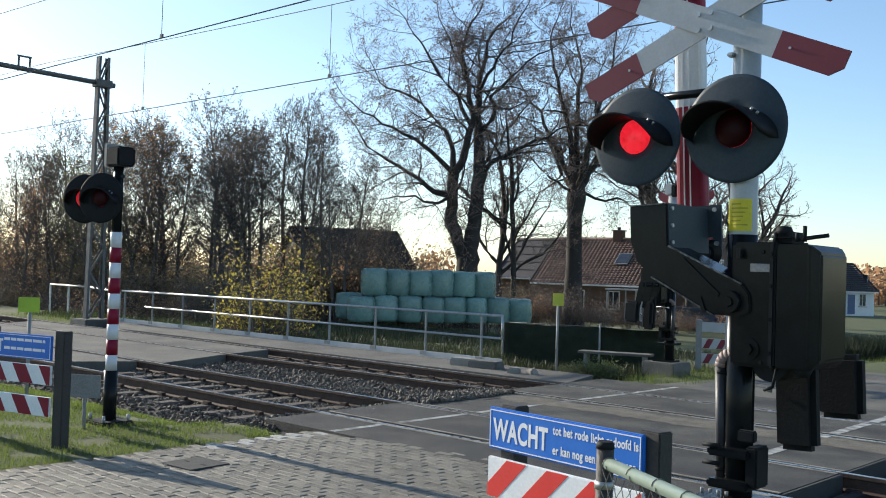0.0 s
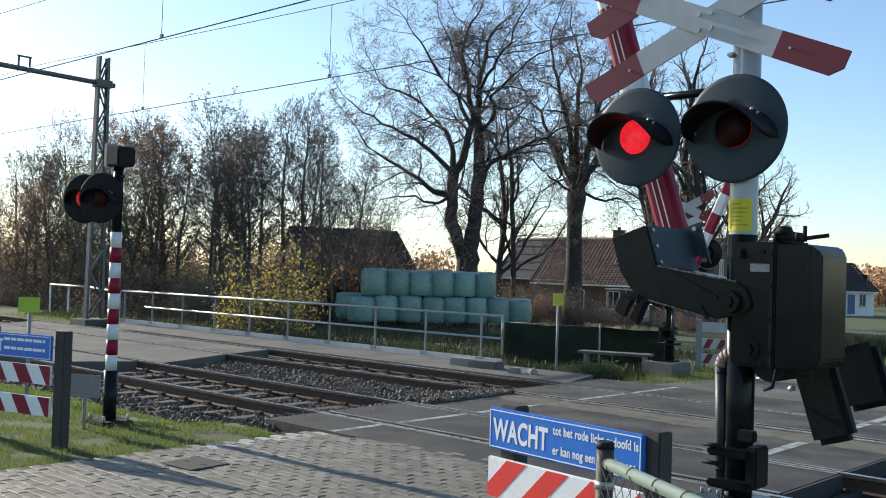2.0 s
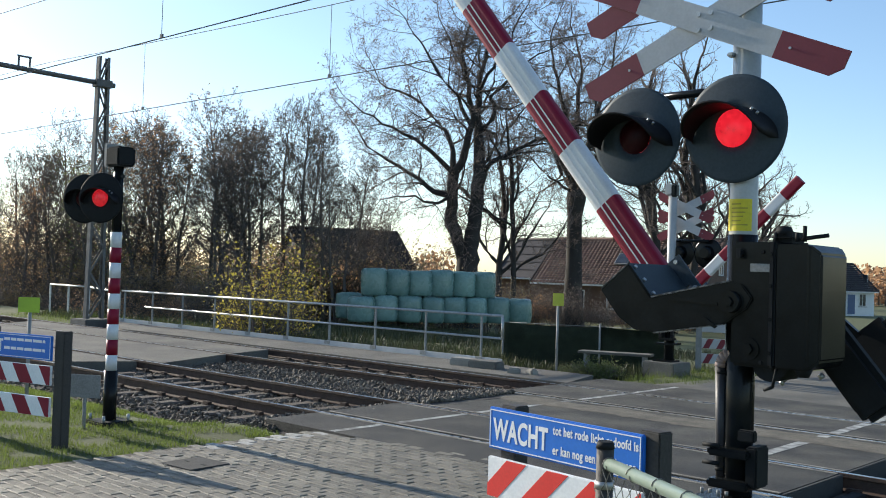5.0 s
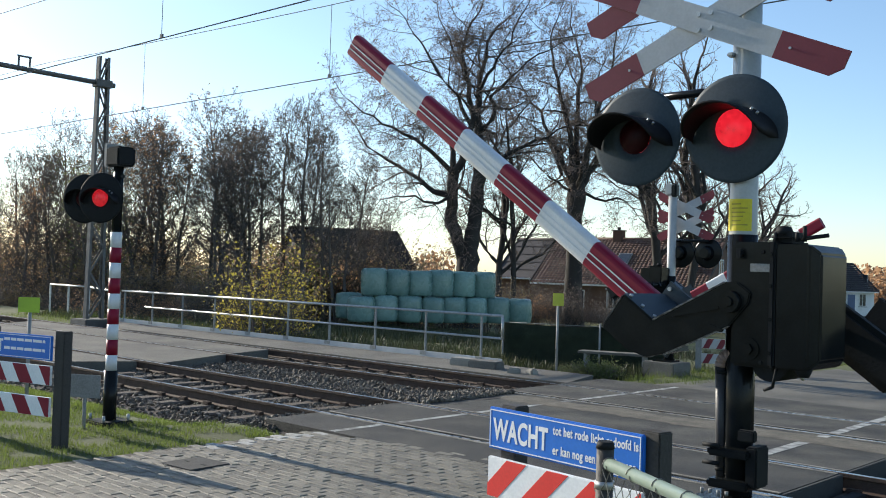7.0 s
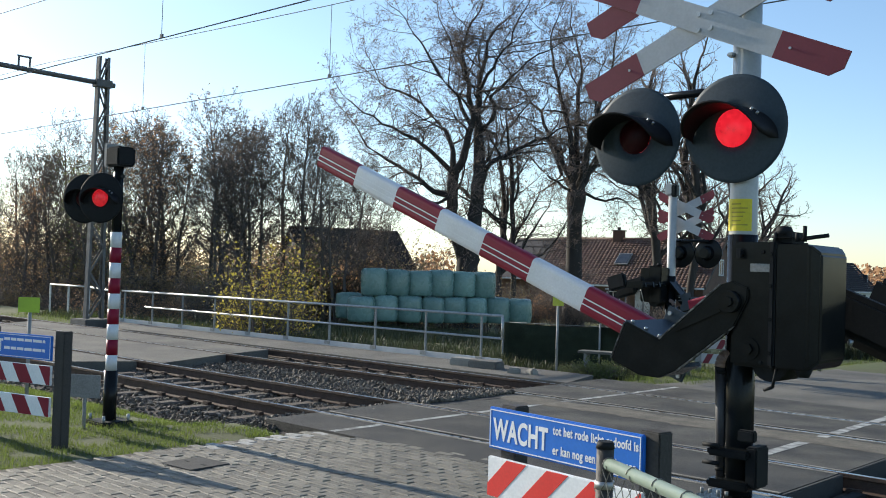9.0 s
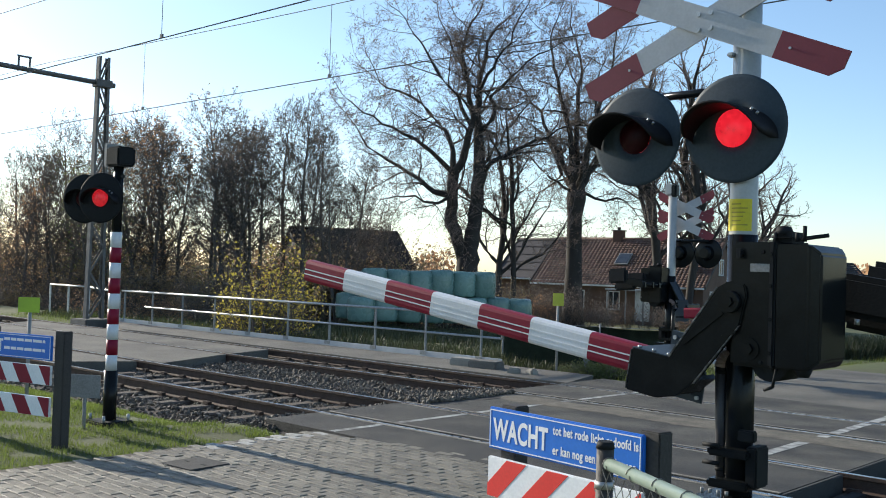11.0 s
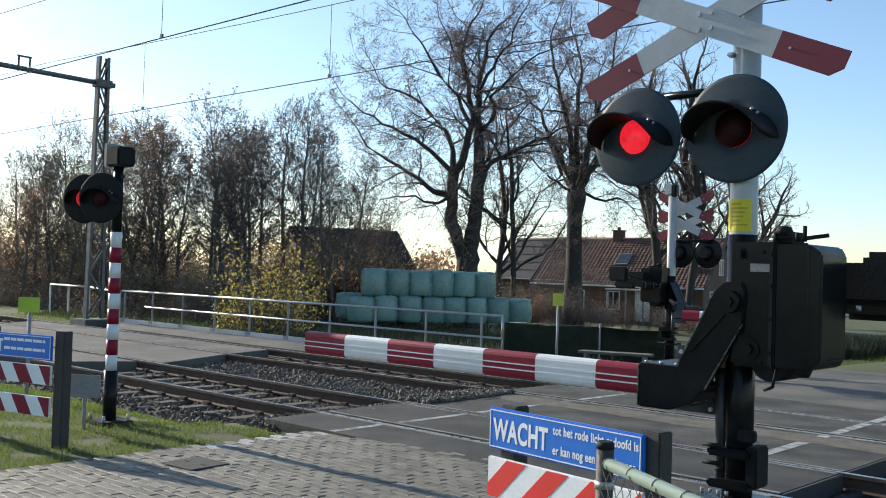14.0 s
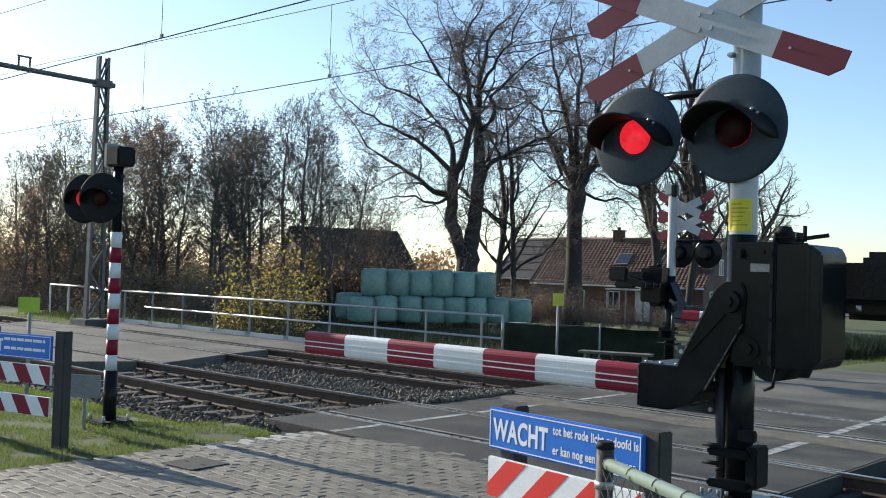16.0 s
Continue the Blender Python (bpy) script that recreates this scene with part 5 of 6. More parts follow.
# ---- trees ----
class Wood:
    """Collects tapered limbs and leaf blades and makes meshes of them."""
    def __init__(self, seed):
        self.rng = random.Random(seed)
        self.v, self.f, self.lv, self.lf, self.tips, self.fine = [], [], [], [], [], []

    def limb(self, pts, radii, sides):
        base = len(self.v)
        for i, p in enumerate(pts):
            d = (pts[min(i + 1, len(pts) - 1)] - pts[max(i - 1, 0)]).normalized()
            u = d.orthogonal().normalized()
            w = d.cross(u)
            for k in range(sides):
                a = 2 * math.pi * k / sides
                self.v.append(p + (u * math.cos(a) + w * math.sin(a)) * radii[i])
        for i in range(len(pts) - 1):
            for k in range(sides):
                a, b = base + i * sides + k, base + i * sides + (k + 1) % sides
                self.f.append((a, b, b + sides, a + sides))
                self.fine.append(1 if sides <= 4 else 0)

    def grow(self, p, d, length, r, level, spec):
        """One limb and what branches from it."""
        rng = self.rng
        n = spec["steps"][level]
        pts, radii = [p.copy()], [r]
        cur = d.normalized()
        wob = spec["wob"][level]
        for i in range(n):
            cur = (cur + Vector((rng.gauss(0, wob), rng.gauss(0, wob), rng.gauss(0, wob) + spec["up"][level]))).normalized()
            pts.append(pts[-1] + cur * length / n)
            radii.append(max(spec["min_r"], r * (1 - (1 - spec["taper"][level]) * (i + 1) / n)))
        self.limb(pts, radii, spec["sides"][level])
        if level + 1 >= spec["levels"]:
            self.tips.append((pts[-1], cur))
            if n > 1:
                self.tips.append((pts[n // 2], cur))
            return
        kids = spec["kids"][level]
        for k in range(kids):
            f = spec["from"][level] + (1 - spec["from"][level]) * (k + rng.random() * 0.8) / kids
            f = min(0.999, f)
            i = min(n - 1, int(f * n))
            q = pts[i].lerp(pts[i + 1], f * n - i)
            axis = (pts[i + 1] - pts[i]).normalized()
            side = axis.orthogonal().normalized()
            side.rotate(Matrix.Rotation(k * 2.4 + rng.uniform(-0.6, 0.6), 3, axis))
            ang = radians(rng.uniform(*spec["angle"][level]))
            nd = axis * math.cos(ang) + side * math.sin(ang)
            ln = length * spec["ratio"][level] * rng.uniform(0.65, 1.2) * (1.15 - 0.5 * f)
            self.grow(q, nd, ln, radii[i] * spec["thin"][level], level + 1, spec)
        if spec["lead"][level]:
            self.grow(pts[-1], cur, length * spec["ratio"][level] * 0.9, radii[-1], level + 1, spec)

    def leaves(self, share, size, spread, per=1):
        rng = self.rng
        for p, d in self.tips:
            for _ in range(per):
                if rng.random() > share:
                    continue
                q = p + Vector((rng.gauss(0, spread), rng.gauss(0, spread), rng.gauss(0, spread)))
                u = Vector((rng.gauss(0, 1), rng.gauss(0, 1), rng.gauss(0, 1))).normalized()
                w = u.orthogonal().normalized()
                s = size * rng.uniform(0.6, 1.4)
                b = len(self.lv)
                self.lv += [q - u * s, q + w * s * 0.6, q + u * s, q - w * s * 0.6]
                self.lf.append((b, b + 1, b + 2, b + 3))

    def meshes(self, bark, leaf):
        wood = bpy.data.meshes.new("trunk")
        wood.from_pydata([tuple(v) for v in self.v], [], self.f)
        wood.materials.append(bark)
        wood.materials.append(TWIG if bark == BARK else BARK_GREY)
        wood.polygons.foreach_set("material_index", self.fine)
        wood.shade_smooth()
        crown = bpy.data.meshes.new("crown")
        crown.from_pydata([tuple(v) for v in self.lv], [], self.lf)
        crown.materials.append(leaf)
        return wood, crown


def tree_thing(name, w, bark, leaf, x, y, z, turn, label, group="", scale=1.0):
    wood, crown = w.meshes(bark, leaf)
    t = thing(name, pose(x, y, z, 0, 0, turn) @ Matrix.Scale(scale, 4), label, "tree" if "tree" in name or "oak" in name else "shrub", group)
    part("trunk", wood, bark, t)
    if len(crown.polygons):
        part("crown", crown, leaf, t)
    return t


OAK = dict(levels=6, steps=[3, 7, 6, 5, 4, 2], wob=[0.05, 0.2, 0.24, 0.26, 0.28, 0.3], up=[0.0, 0.07, 0.05, 0.05, 0.03, 0.03], taper=[0.8, 0.4, 0.35, 0.35, 0.4, 0.5],
           sides=[10, 8, 6, 4, 3, 3], kids=[6, 7, 6, 5, 4, 0], angle=[(25, 60), (30, 70), (30, 70), (30, 65), (25, 60), (0, 0)], ratio=[1.6, 0.55, 0.52, 0.5, 0.5, 0.5],
           thin=[0.62, 0.55, 0.5, 0.5, 0.5, 0.5], lead=[1, 1, 1, 1, 0, 0], min_r=0.0125)
OAK["from"] = [0.5, 0.25, 0.2, 0.15, 0.15, 0]
# side shoots of a large limb: bough, branch, twig, spray
SHOOT = dict(levels=4, steps=[5, 4, 3, 1], wob=[0.2, 0.24, 0.26, 0.2], up=[0.02, 0.02, 0.03, 0.02], taper=[0.4, 0.4, 0.5, 0.7], sides=[5, 4, 3, 3], kids=[6, 6, 4, 0],
             angle=[(30, 65), (30, 65), (25, 60), (0, 0)], ratio=[0.56, 0.55, 0.55, 0.5], thin=[0.55, 0.55, 0.6, 0.6], lead=[1, 1, 0, 0], min_r=0.0075)
SHOOT["from"] = [0.22, 0.15, 0.12, 0]


def across(s, dp, h):
    """A point of a tree: sideways, away and up."""
    return Vector((SIDE.x * s + VIEW.x * dp, SIDE.y * s + VIEW.y * dp, h))


def great_limb(w, line, r0, r1, begin=0.2, every=0.3, reach=2.6, sides=8):
    """One winding main limb through the given points, with side shoots all along it and a leading spray at its end."""
    rng = w.rng
    pts = [line[0]]
    for a, b in zip(line, line[1:]):
        n = max(2, int((b - a).length / 0.55))
        for k in range(1, n + 1):
            q = a.lerp(b, k / n)
            pts.append(q + Vector((rng.gauss(0, 0.09), rng.gauss(0, 0.09), rng.gauss(0, 0.08))) * min(1.0, 0.3 + 0.1 / r0))
    radii = [r0 + (r1 - r0) * (k / (len(pts) - 1)) ** 0.8 for k in range(len(pts))]
    w.limb(pts, radii, sides)
    run, turn = 0.0, rng.uniform(0, 6)
    first = begin * sum((b - a).length for a, b in zip(pts, pts[1:]))
    due = first
    for k in range(1, len(pts)):
        seg = pts[k] - pts[k - 1]
        run += seg.length
        if run < due:
            continue
        due = run + every * rng.uniform(0.6, 1.3)
        axis = seg.normalized()
        out = axis.orthogonal().normalized()
        turn += 2.4 + rng.uniform(-0.5, 0.5)
        out.rotate(Matrix.Rotation(turn, 3, axis))
        ang = radians(rng.uniform(42, 80))
        w.grow(pts[k], axis * math.cos(ang) + out * math.sin(ang), reach * rng.uniform(0.6, 1.15), min(0.085, radii[k] * 0.5), 0, SHOOT)
    w.grow(pts[-1], pts[-1] - pts[-2], reach * 1.0, r1, 0, SHOOT)


def oaks():
    # the large twin-stemmed oak behind the bales
    x, y = plan(56, 1.45)
    w = Wood(11)
    w.limb([across(0, 0, -0.5), across(0, 0, 0.5), across(0, 0, 1.9), across(-0.05, 0, 3.2), across(-0.1, 0, 3.9)], [0.95, 0.72, 0.62, 0.62, 0.5], 14)
    left = [across(-0.05, 0, 3.2), across(-0.45, 0, 4.3), across(-1.05, 0.1, 5.7), across(-1.02, 0.2, 7.2), across(-0.94, 0.2, 8.6)]
    right = [across(0.05, 0, 3.2), across(0.15, -0.1, 4.6), across(0.3, -0.2, 6.3), across(0.54, -0.2, 8.5), across(0.36, -0.1, 10.8)]
    for line, rr in ((left, (0.40, 0.38, 0.37, 0.34, 0.31)), (right, (0.46, 0.44, 0.42, 0.38, 0.28))):
        pts, radii = [line[0]], [rr[0]]
        for a, b, ra, rb in zip(line, line[1:], rr, rr[1:]):
            for k in (1, 2, 3):
                pts.append(a.lerp(b, k / 3) + Vector((w.rng.gauss(0, 0.05), w.rng.gauss(0, 0.05), 0)) * (k < 3))
                radii.append((ra + (rb - ra) * k / 3) * w.rng.uniform(0.94, 1.08))
        w.limb(pts, radii, 11)
    L, R = left, right
    limbs = (
        (L[4], ((-0.55, 0.0, 9.3), (-0.13, -0.3, 10.8), (0.0, -0.4, 11.7), (-0.33, -0.5, 13.5), (-0.7, -0.4, 15.4), (-0.4, -0.2, 17.0)), 0.26, 0.07),
        (L[3], ((-2.05, 0.5, 7.5), (-3.0, 0.8, 8.2), (-4.2, 0.9, 9.0), (-5.4, 1.2, 9.7), (-6.5, 1.2, 10.8)), 0.2, 0.045),
        (L[3], ((-1.7, -0.8, 6.75), (-2.6, -1.6, 6.8), (-3.6, -2.2, 7.0), (-4.5, -2.6, 6.9)), 0.11, 0.03),
        (L[4], ((-1.7, -0.6, 9.05), (-2.8, -1.2, 10.0), (-4.4, -1.8, 10.8), (-6.1, -2.2, 11.6)), 0.17, 0.04),
        (L[4], ((-1.1, 0.6, 10.4), (-2.0, 1.2, 11.6), (-3.0, 1.6, 12.9), (-4.4, 1.9, 13.6), (-5.6, 2.1, 14.0)), 0.19, 0.04),
        (across(-0.05, -0.35, 11.3), ((-0.9, -0.9, 12.7), (-1.7, -1.5, 13.8), (-2.6, -1.8, 15.0), (-3.4, -2.2, 16.1)), 0.14, 0.04),
        (across(-0.5, -0.4, 14.4), ((-1.2, 0.3, 15.8), (-1.8, 0.6, 17.0)), 0.09, 0.04),
        (R[4], ((0.25, 0.0, 12.7), (0.44, 0.2, 14.6), (0.8, 0.2, 16.2), (1.3, 0.4, 17.4)), 0.25, 0.06),
        (R[3], ((1.1, -0.5, 9.2), (2.2, -0.8, 9.7), (3.6, -1.2, 10.4), (4.8, -1.2, 11.0)), 0.21, 0.045),
        (R[3], ((1.2, 0.7, 9.9), (1.75, 1.4, 10.6), (2.4, 1.8, 11.8), (3.3, 2.2, 12.9)), 0.16, 0.04),
        (R[4], ((1.15, -0.5, 11.6), (1.15, -0.8, 13.0), (2.1, -1.3, 13.9), (3.4, -1.6, 15.2)), 0.18, 0.045),
        (R[4], ((0.1, 1.3, 11.8), (0.9, 2.4, 13.2), (1.3, 3.2, 15.0)), 0.15, 0.04),
        (across(0.3, 0.05, 13.2), ((1.0, -0.8, 14.6), (1.9, -1.2, 16.0), (2.4, -1.4, 17.2)), 0.12, 0.04),
        (R[2], ((0.2, 1.3, 7.2), (-0.6, 2.6, 8.4), (-1.2, 3.6, 10.0)), 0.13, 0.04),
        (L[2], ((-1.1, -1.0, 6.6), (-0.6, -2.2, 8.0), (-0.2, -3.2, 9.6)), 0.1, 0.035))
    for start, rest, r0, r1 in limbs:
        great_limb(w, [start] + [across(*q) for q in rest], r0, r1, reach=2.6)
    w.leaves(0.3, 0.05, 0.14)
    tree_thing("oak_tree", w, BARK, LEAF_PALE, x, y, -1.1, 0, "large bare twin-stemmed oak with a wide twiggy crown", "large oaks")
    # the second oak before the farmhouse: a straight trunk with a swollen head and a fan of limbs
    x, y = plan(61, 8.15)
    w = Wood(23)
    w.limb([across(0, 0, -0.5), across(0, 0, 0.6), across(0.02, 0, 3.5), across(0.0, 0.05, 6.6), across(0.05, 0, 7.7), across(0.08, 0, 8.7)], [0.85, 0.66, 0.5, 0.46, 0.62, 0.5], 14)
    limbs = (
        ((-0.2, 0, 8.4), ((-0.78, 0.2, 9.9), (-1.7, 0.4, 11.7), (-2.2, 0.6, 13.2), (-3.2, 0.8, 14.3)), 0.24, 0.05),
        ((-0.1, 0, 8.5), ((-0.36, -0.5, 10.9), (-0.9, -0.8, 13.0), (-1.6, -0.9, 15.6), (-2.0, -1.0, 17.6)), 0.26, 0.05),
        ((0.05, 0, 8.6), ((0.0, 0.4, 11.1), (0.1, 0.7, 13.7), (0.3, 0.9, 16.0), (0.0, 1.0, 18.0)), 0.27, 0.05),
        ((0.2, 0, 8.5), ((0.7, -0.3, 10.7), (1.1, -0.4, 12.8), (1.75, -0.7, 15.0), (2.2, -0.8, 17.0)), 0.26, 0.05),
        ((0.3, 0, 8.4), ((1.1, 0.3, 9.9), (2.2, 0.5, 11.6), (3.2, 0.7, 13.0), (4.4, 0.9, 14.6)), 0.24, 0.05),
        ((-0.3, 0, 8.1), ((-0.8, -0.5, 8.4), (-1.8, -0.9, 8.9), (-2.9, -1.2, 10.0)), 0.12, 0.035),
        ((0.35, 0, 8.1), ((1.1, -0.3, 7.9), (2.4, -0.8, 7.7), (3.4, -1.2, 7.2)), 0.12, 0.035),
        ((-0.1, 0.2, 8.3), ((-0.9, 1.6, 9.8), (-1.4, 2.8, 11.8), (-2.8, 3.4, 13.0)), 0.18, 0.04),
        ((0.2, 0.2, 8.3), ((0.8, 1.8, 10.2), (1.6, 2.9, 12.4), (2.6, 3.4, 14.2)), 0.18, 0.04),
        ((0.1, -0.2, 8.3), ((0.3, -1.7, 10.0), (0.7, -2.8, 12.2), (0.6, -3.4, 14.6)), 0.18, 0.04))
    for start, rest, r0, r1 in limbs:
        great_limb(w, [across(*start)] + [across(*q) for q in rest], r0, r1, begin=0.12, every=0.5, reach=2.4)
    for k in range(26):
        a = w.rng.uniform(0, 6.28)
        w.grow(across(0.45 * math.cos(a), 0.45 * math.sin(a), w.rng.uniform(2.5, 8.0)), across(math.cos(a), math.sin(a), 0.5), w.rng.uniform(0.7, 1.3), 0.02, 1, SHOOT)
    w.leaves(0.3, 0.055, 0.14)
    tree_thing("oak_tree", w, BARK, LEAF_PALE, x, y, -1.1, 0, "tall bare oak with a swollen trunk head before the farmhouse", "large oaks")
    side = SIDE
    # thinner trees between and beside
    thin = dict(OAK, levels=5, min_r=0.009, kids=[7, 6, 5, 4, 0], steps=[8, 6, 5, 4, 2], lead=[1, 1, 1, 0, 0], ratio=[0.5, 0.55, 0.5, 0.5, 0.5], wob=[0.07, 0.16, 0.2, 0.24, 0.3], sides=[8, 6, 4, 3, 3], up=[0.05, 0.12, 0.06, 0.04, 0.02])
    thin["from"] = [0.35, 0.25, 0.2, 0.15, 0]
    for k, (d, s, ln, r, lean) in enumerate(((57, 3.6, 8.0, 0.2, -0.12), (57.5, 4.05, 8.4, 0.17, 0.05), (66, 17.6, 11.5, 0.3, -0.18), (65, 14.4, 12.0, 0.33, -0.15), (70, 19.4, 9.5, 0.25, 0.2), (74, 21.5, 8.2, 0.25, 0.25), (78, 20.5, 10.0, 0.3, 0.1), (64, 16.0, 12.0, 0.28, 0.1))):
        w = Wood(40 + k)
        w.grow(Vector((0, 0, -0.4)), Vector((lean * side.x, lean * side.y, 1)), ln, r, 0, thin)
        w.leaves(0.12, 0.07, 0.14)
        x, y = plan(d, s)
        tree_thing("bare_tree", w, BARK, LEAF_PALE, x, y, -1.15, 0, "slender bare tree with fine dark twigs", "bare trees")


oaks()


def thicket_wood(seed, stems, height, radius, low, share, size, boughs):
    """A slender tree of one or more stems with a rounded, airy crown that begins at the share low of its height."""
    w = Wood(seed)
    rng = w.rng
    spec = dict(SHOOT, kids=[5, 5, 3, 0], up=[0.10, 0.07, 0.04, 0.02], wob=[0.13, 0.2, 0.24, 0.2], min_r=0.008)
    for q in range(stems):
        a = 2.4 * q + rng.uniform(-0.4, 0.4)
        lean = (0.16 if stems > 1 else 0.03) * rng.uniform(0.7, 1.3)
        h = height * (1.0 - 0.13 * q)
        p, d = Vector((0.3 * math.cos(a), 0.3 * math.sin(a), -0.4)), Vector((lean * math.cos(a), lean * math.sin(a), 1))
        pts, n = [p.copy()], 12
        for k in range(n):
            d = (d + Vector((rng.gauss(0, 0.045), rng.gauss(0, 0.045), 0.04))).normalized()
            pts.append(pts[-1] + d * (h + 0.4) / n)
        radii = [0.13 * (1 - 0.93 * k / n) + 0.008 for k in range(n + 1)]
        w.limb(pts, radii, 7)
        for k in range(boughs):
            f = low + (0.985 - low) * (k + rng.random()) / boughs
            i = min(n - 1, int(f * n))
            at = pts[i].lerp(pts[i + 1], f * n - i)
            g = (f - low) / (1 - low)
            ang = radians(68 - 42 * g + rng.uniform(-10, 10))
            b = k * 2.4 + rng.uniform(-0.5, 0.5)
            ln = radius * (0.42 + 0.75 * math.sin(math.pi * min(1, 0.16 + 0.8 * g))) * rng.uniform(0.7, 1.15)
            w.grow(at, Vector((math.sin(ang) * math.cos(b), math.sin(ang) * math.sin(b), math.cos(ang))), ln, max(0.012, radii[i] * 0.42), 0, spec)
    w.leaves(share, size, 0.16, 1)
    return w


def tree_line():
    """The wood along the track: separate slender trees with remains of brown leaves, sky between their stems."""
    kinds = []
    for k, (leaf, share, size, stems, low, radius, boughs, lab) in enumerate((
            (LEAF_BROWN, 0.3, 0.062, 2, 0.25, 1.9, 20, "thin autumn tree with orange-brown leaves"),
            (LEAF_PALE, 0.22, 0.06, 2, 0.38, 1.9, 20, "thin bare tree with a purple-brown crown"),
            (LEAF_DARK, 0.26, 0.062, 3, 0.3, 1.8, 17, "thin tree with dull dark leaves"),
            (LEAF_PALE, 0.1, 0.06, 1, 0.35, 1.5, 24, "thin bare tree with a pale brown crown"),
            (LEAF_GREEN, 0.35, 0.065, 2, 0.28, 1.7, 19, "thin tree with a few green leaves"),
            (LEAF_PALE, 0.26, 0.06, 3, 0.36, 1.9, 17, "thin tree with scattered brown leaves"))):
        w = thicket_wood(70 + k, stems, 9.0, radius, low, share, size, boughs)
        kinds.append((w.meshes(BARK_GREY, leaf), lab))
    rng = random.Random(9)
    # depth, side at the depth of 50 m, kind, height in metres
    rows = [(47, -24.5, 0, 6.0), (50, -22.9, 1, 6.6), (46, -21.6, 0, 6.6), (52, -20.6, 3, 7.6), (48, -19.6, 5, 8.0), (53, -18.4, 4, 8.4), (46, -17.6, 4, 7.2), (50, -16.4, 0, 9.2), (47, -15.2, 0, 9.6), (53, -14.3, 1, 9.2), (49, -13.6, 0, 8.6),
            (51, -12.0, 3, 8.6), (47, -11.2, 5, 9.4), (52, -10.4, 5, 10.0), (49, -9.5, 1, 9.8), (54, -8.4, 3, 10.4), (48, -7.4, 3, 10.4), (51, -6.3, 3, 9.0), (47, -5.3, 1, 7.6), (55, -4.5, 3, 8.0), (52, -3.4, 5, 5.6),
            (60, -18.5, 1, 8.6), (62, -6.8, 3, 9.6), (58, -25, 1, 7.4), (60, -21.8, 3, 7.4)]
    for d, s, k, h in rows:
        x, y = plan(d, s * d / 50)
        m = pose(x, y, ground_z(x, y), 0, 0, rng.uniform(0, 360)) @ Matrix.Scale(h / 9.0 * d / 50 * rng.uniform(0.96, 1.04), 4)
        (wood, crown), lab = kinds[k]
        t = thing("thicket_tree", m, lab, "tree", "trees along the track")
        part("trunk", wood, None, t)
        part("crown", crown, None, t)


tree_line()


def shrub_mesh(seed, leaf, height, spread, twigs, share, size, per=2):
    w = Wood(seed)
    spec = dict(levels=3, steps=[5, 4, 2], wob=[0.16, 0.22, 0.3], up=[0.02, 0.04, 0.02], taper=[0.3, 0.4, 0.5], sides=[4, 3, 3], kids=[8, 5, 0], angle=[(25, 60), (30, 65), (0, 0)], ratio=[0.45, 0.5, 0.5], thin=[0.5, 0.5, 0.5],
                lead=[1, 0, 0], min_r=0.007)
    spec["from"] = [0.15, 0.2, 0]
    for k in range(twigs):
        a = k * 2.4
        lean = spread * math.sqrt((k + 0.5) / twigs)
        w.grow(Vector((0.35 * lean * math.cos(a), 0.35 * lean * math.sin(a), -0.25)), Vector((lean * math.cos(a), lean * math.sin(a), 1.2)), height * w.rng.uniform(0.7, 1.05), 0.03, 0, spec)
    w.leaves(share, size, 0.14, per)
    return w.meshes(BARK_GREY, leaf)


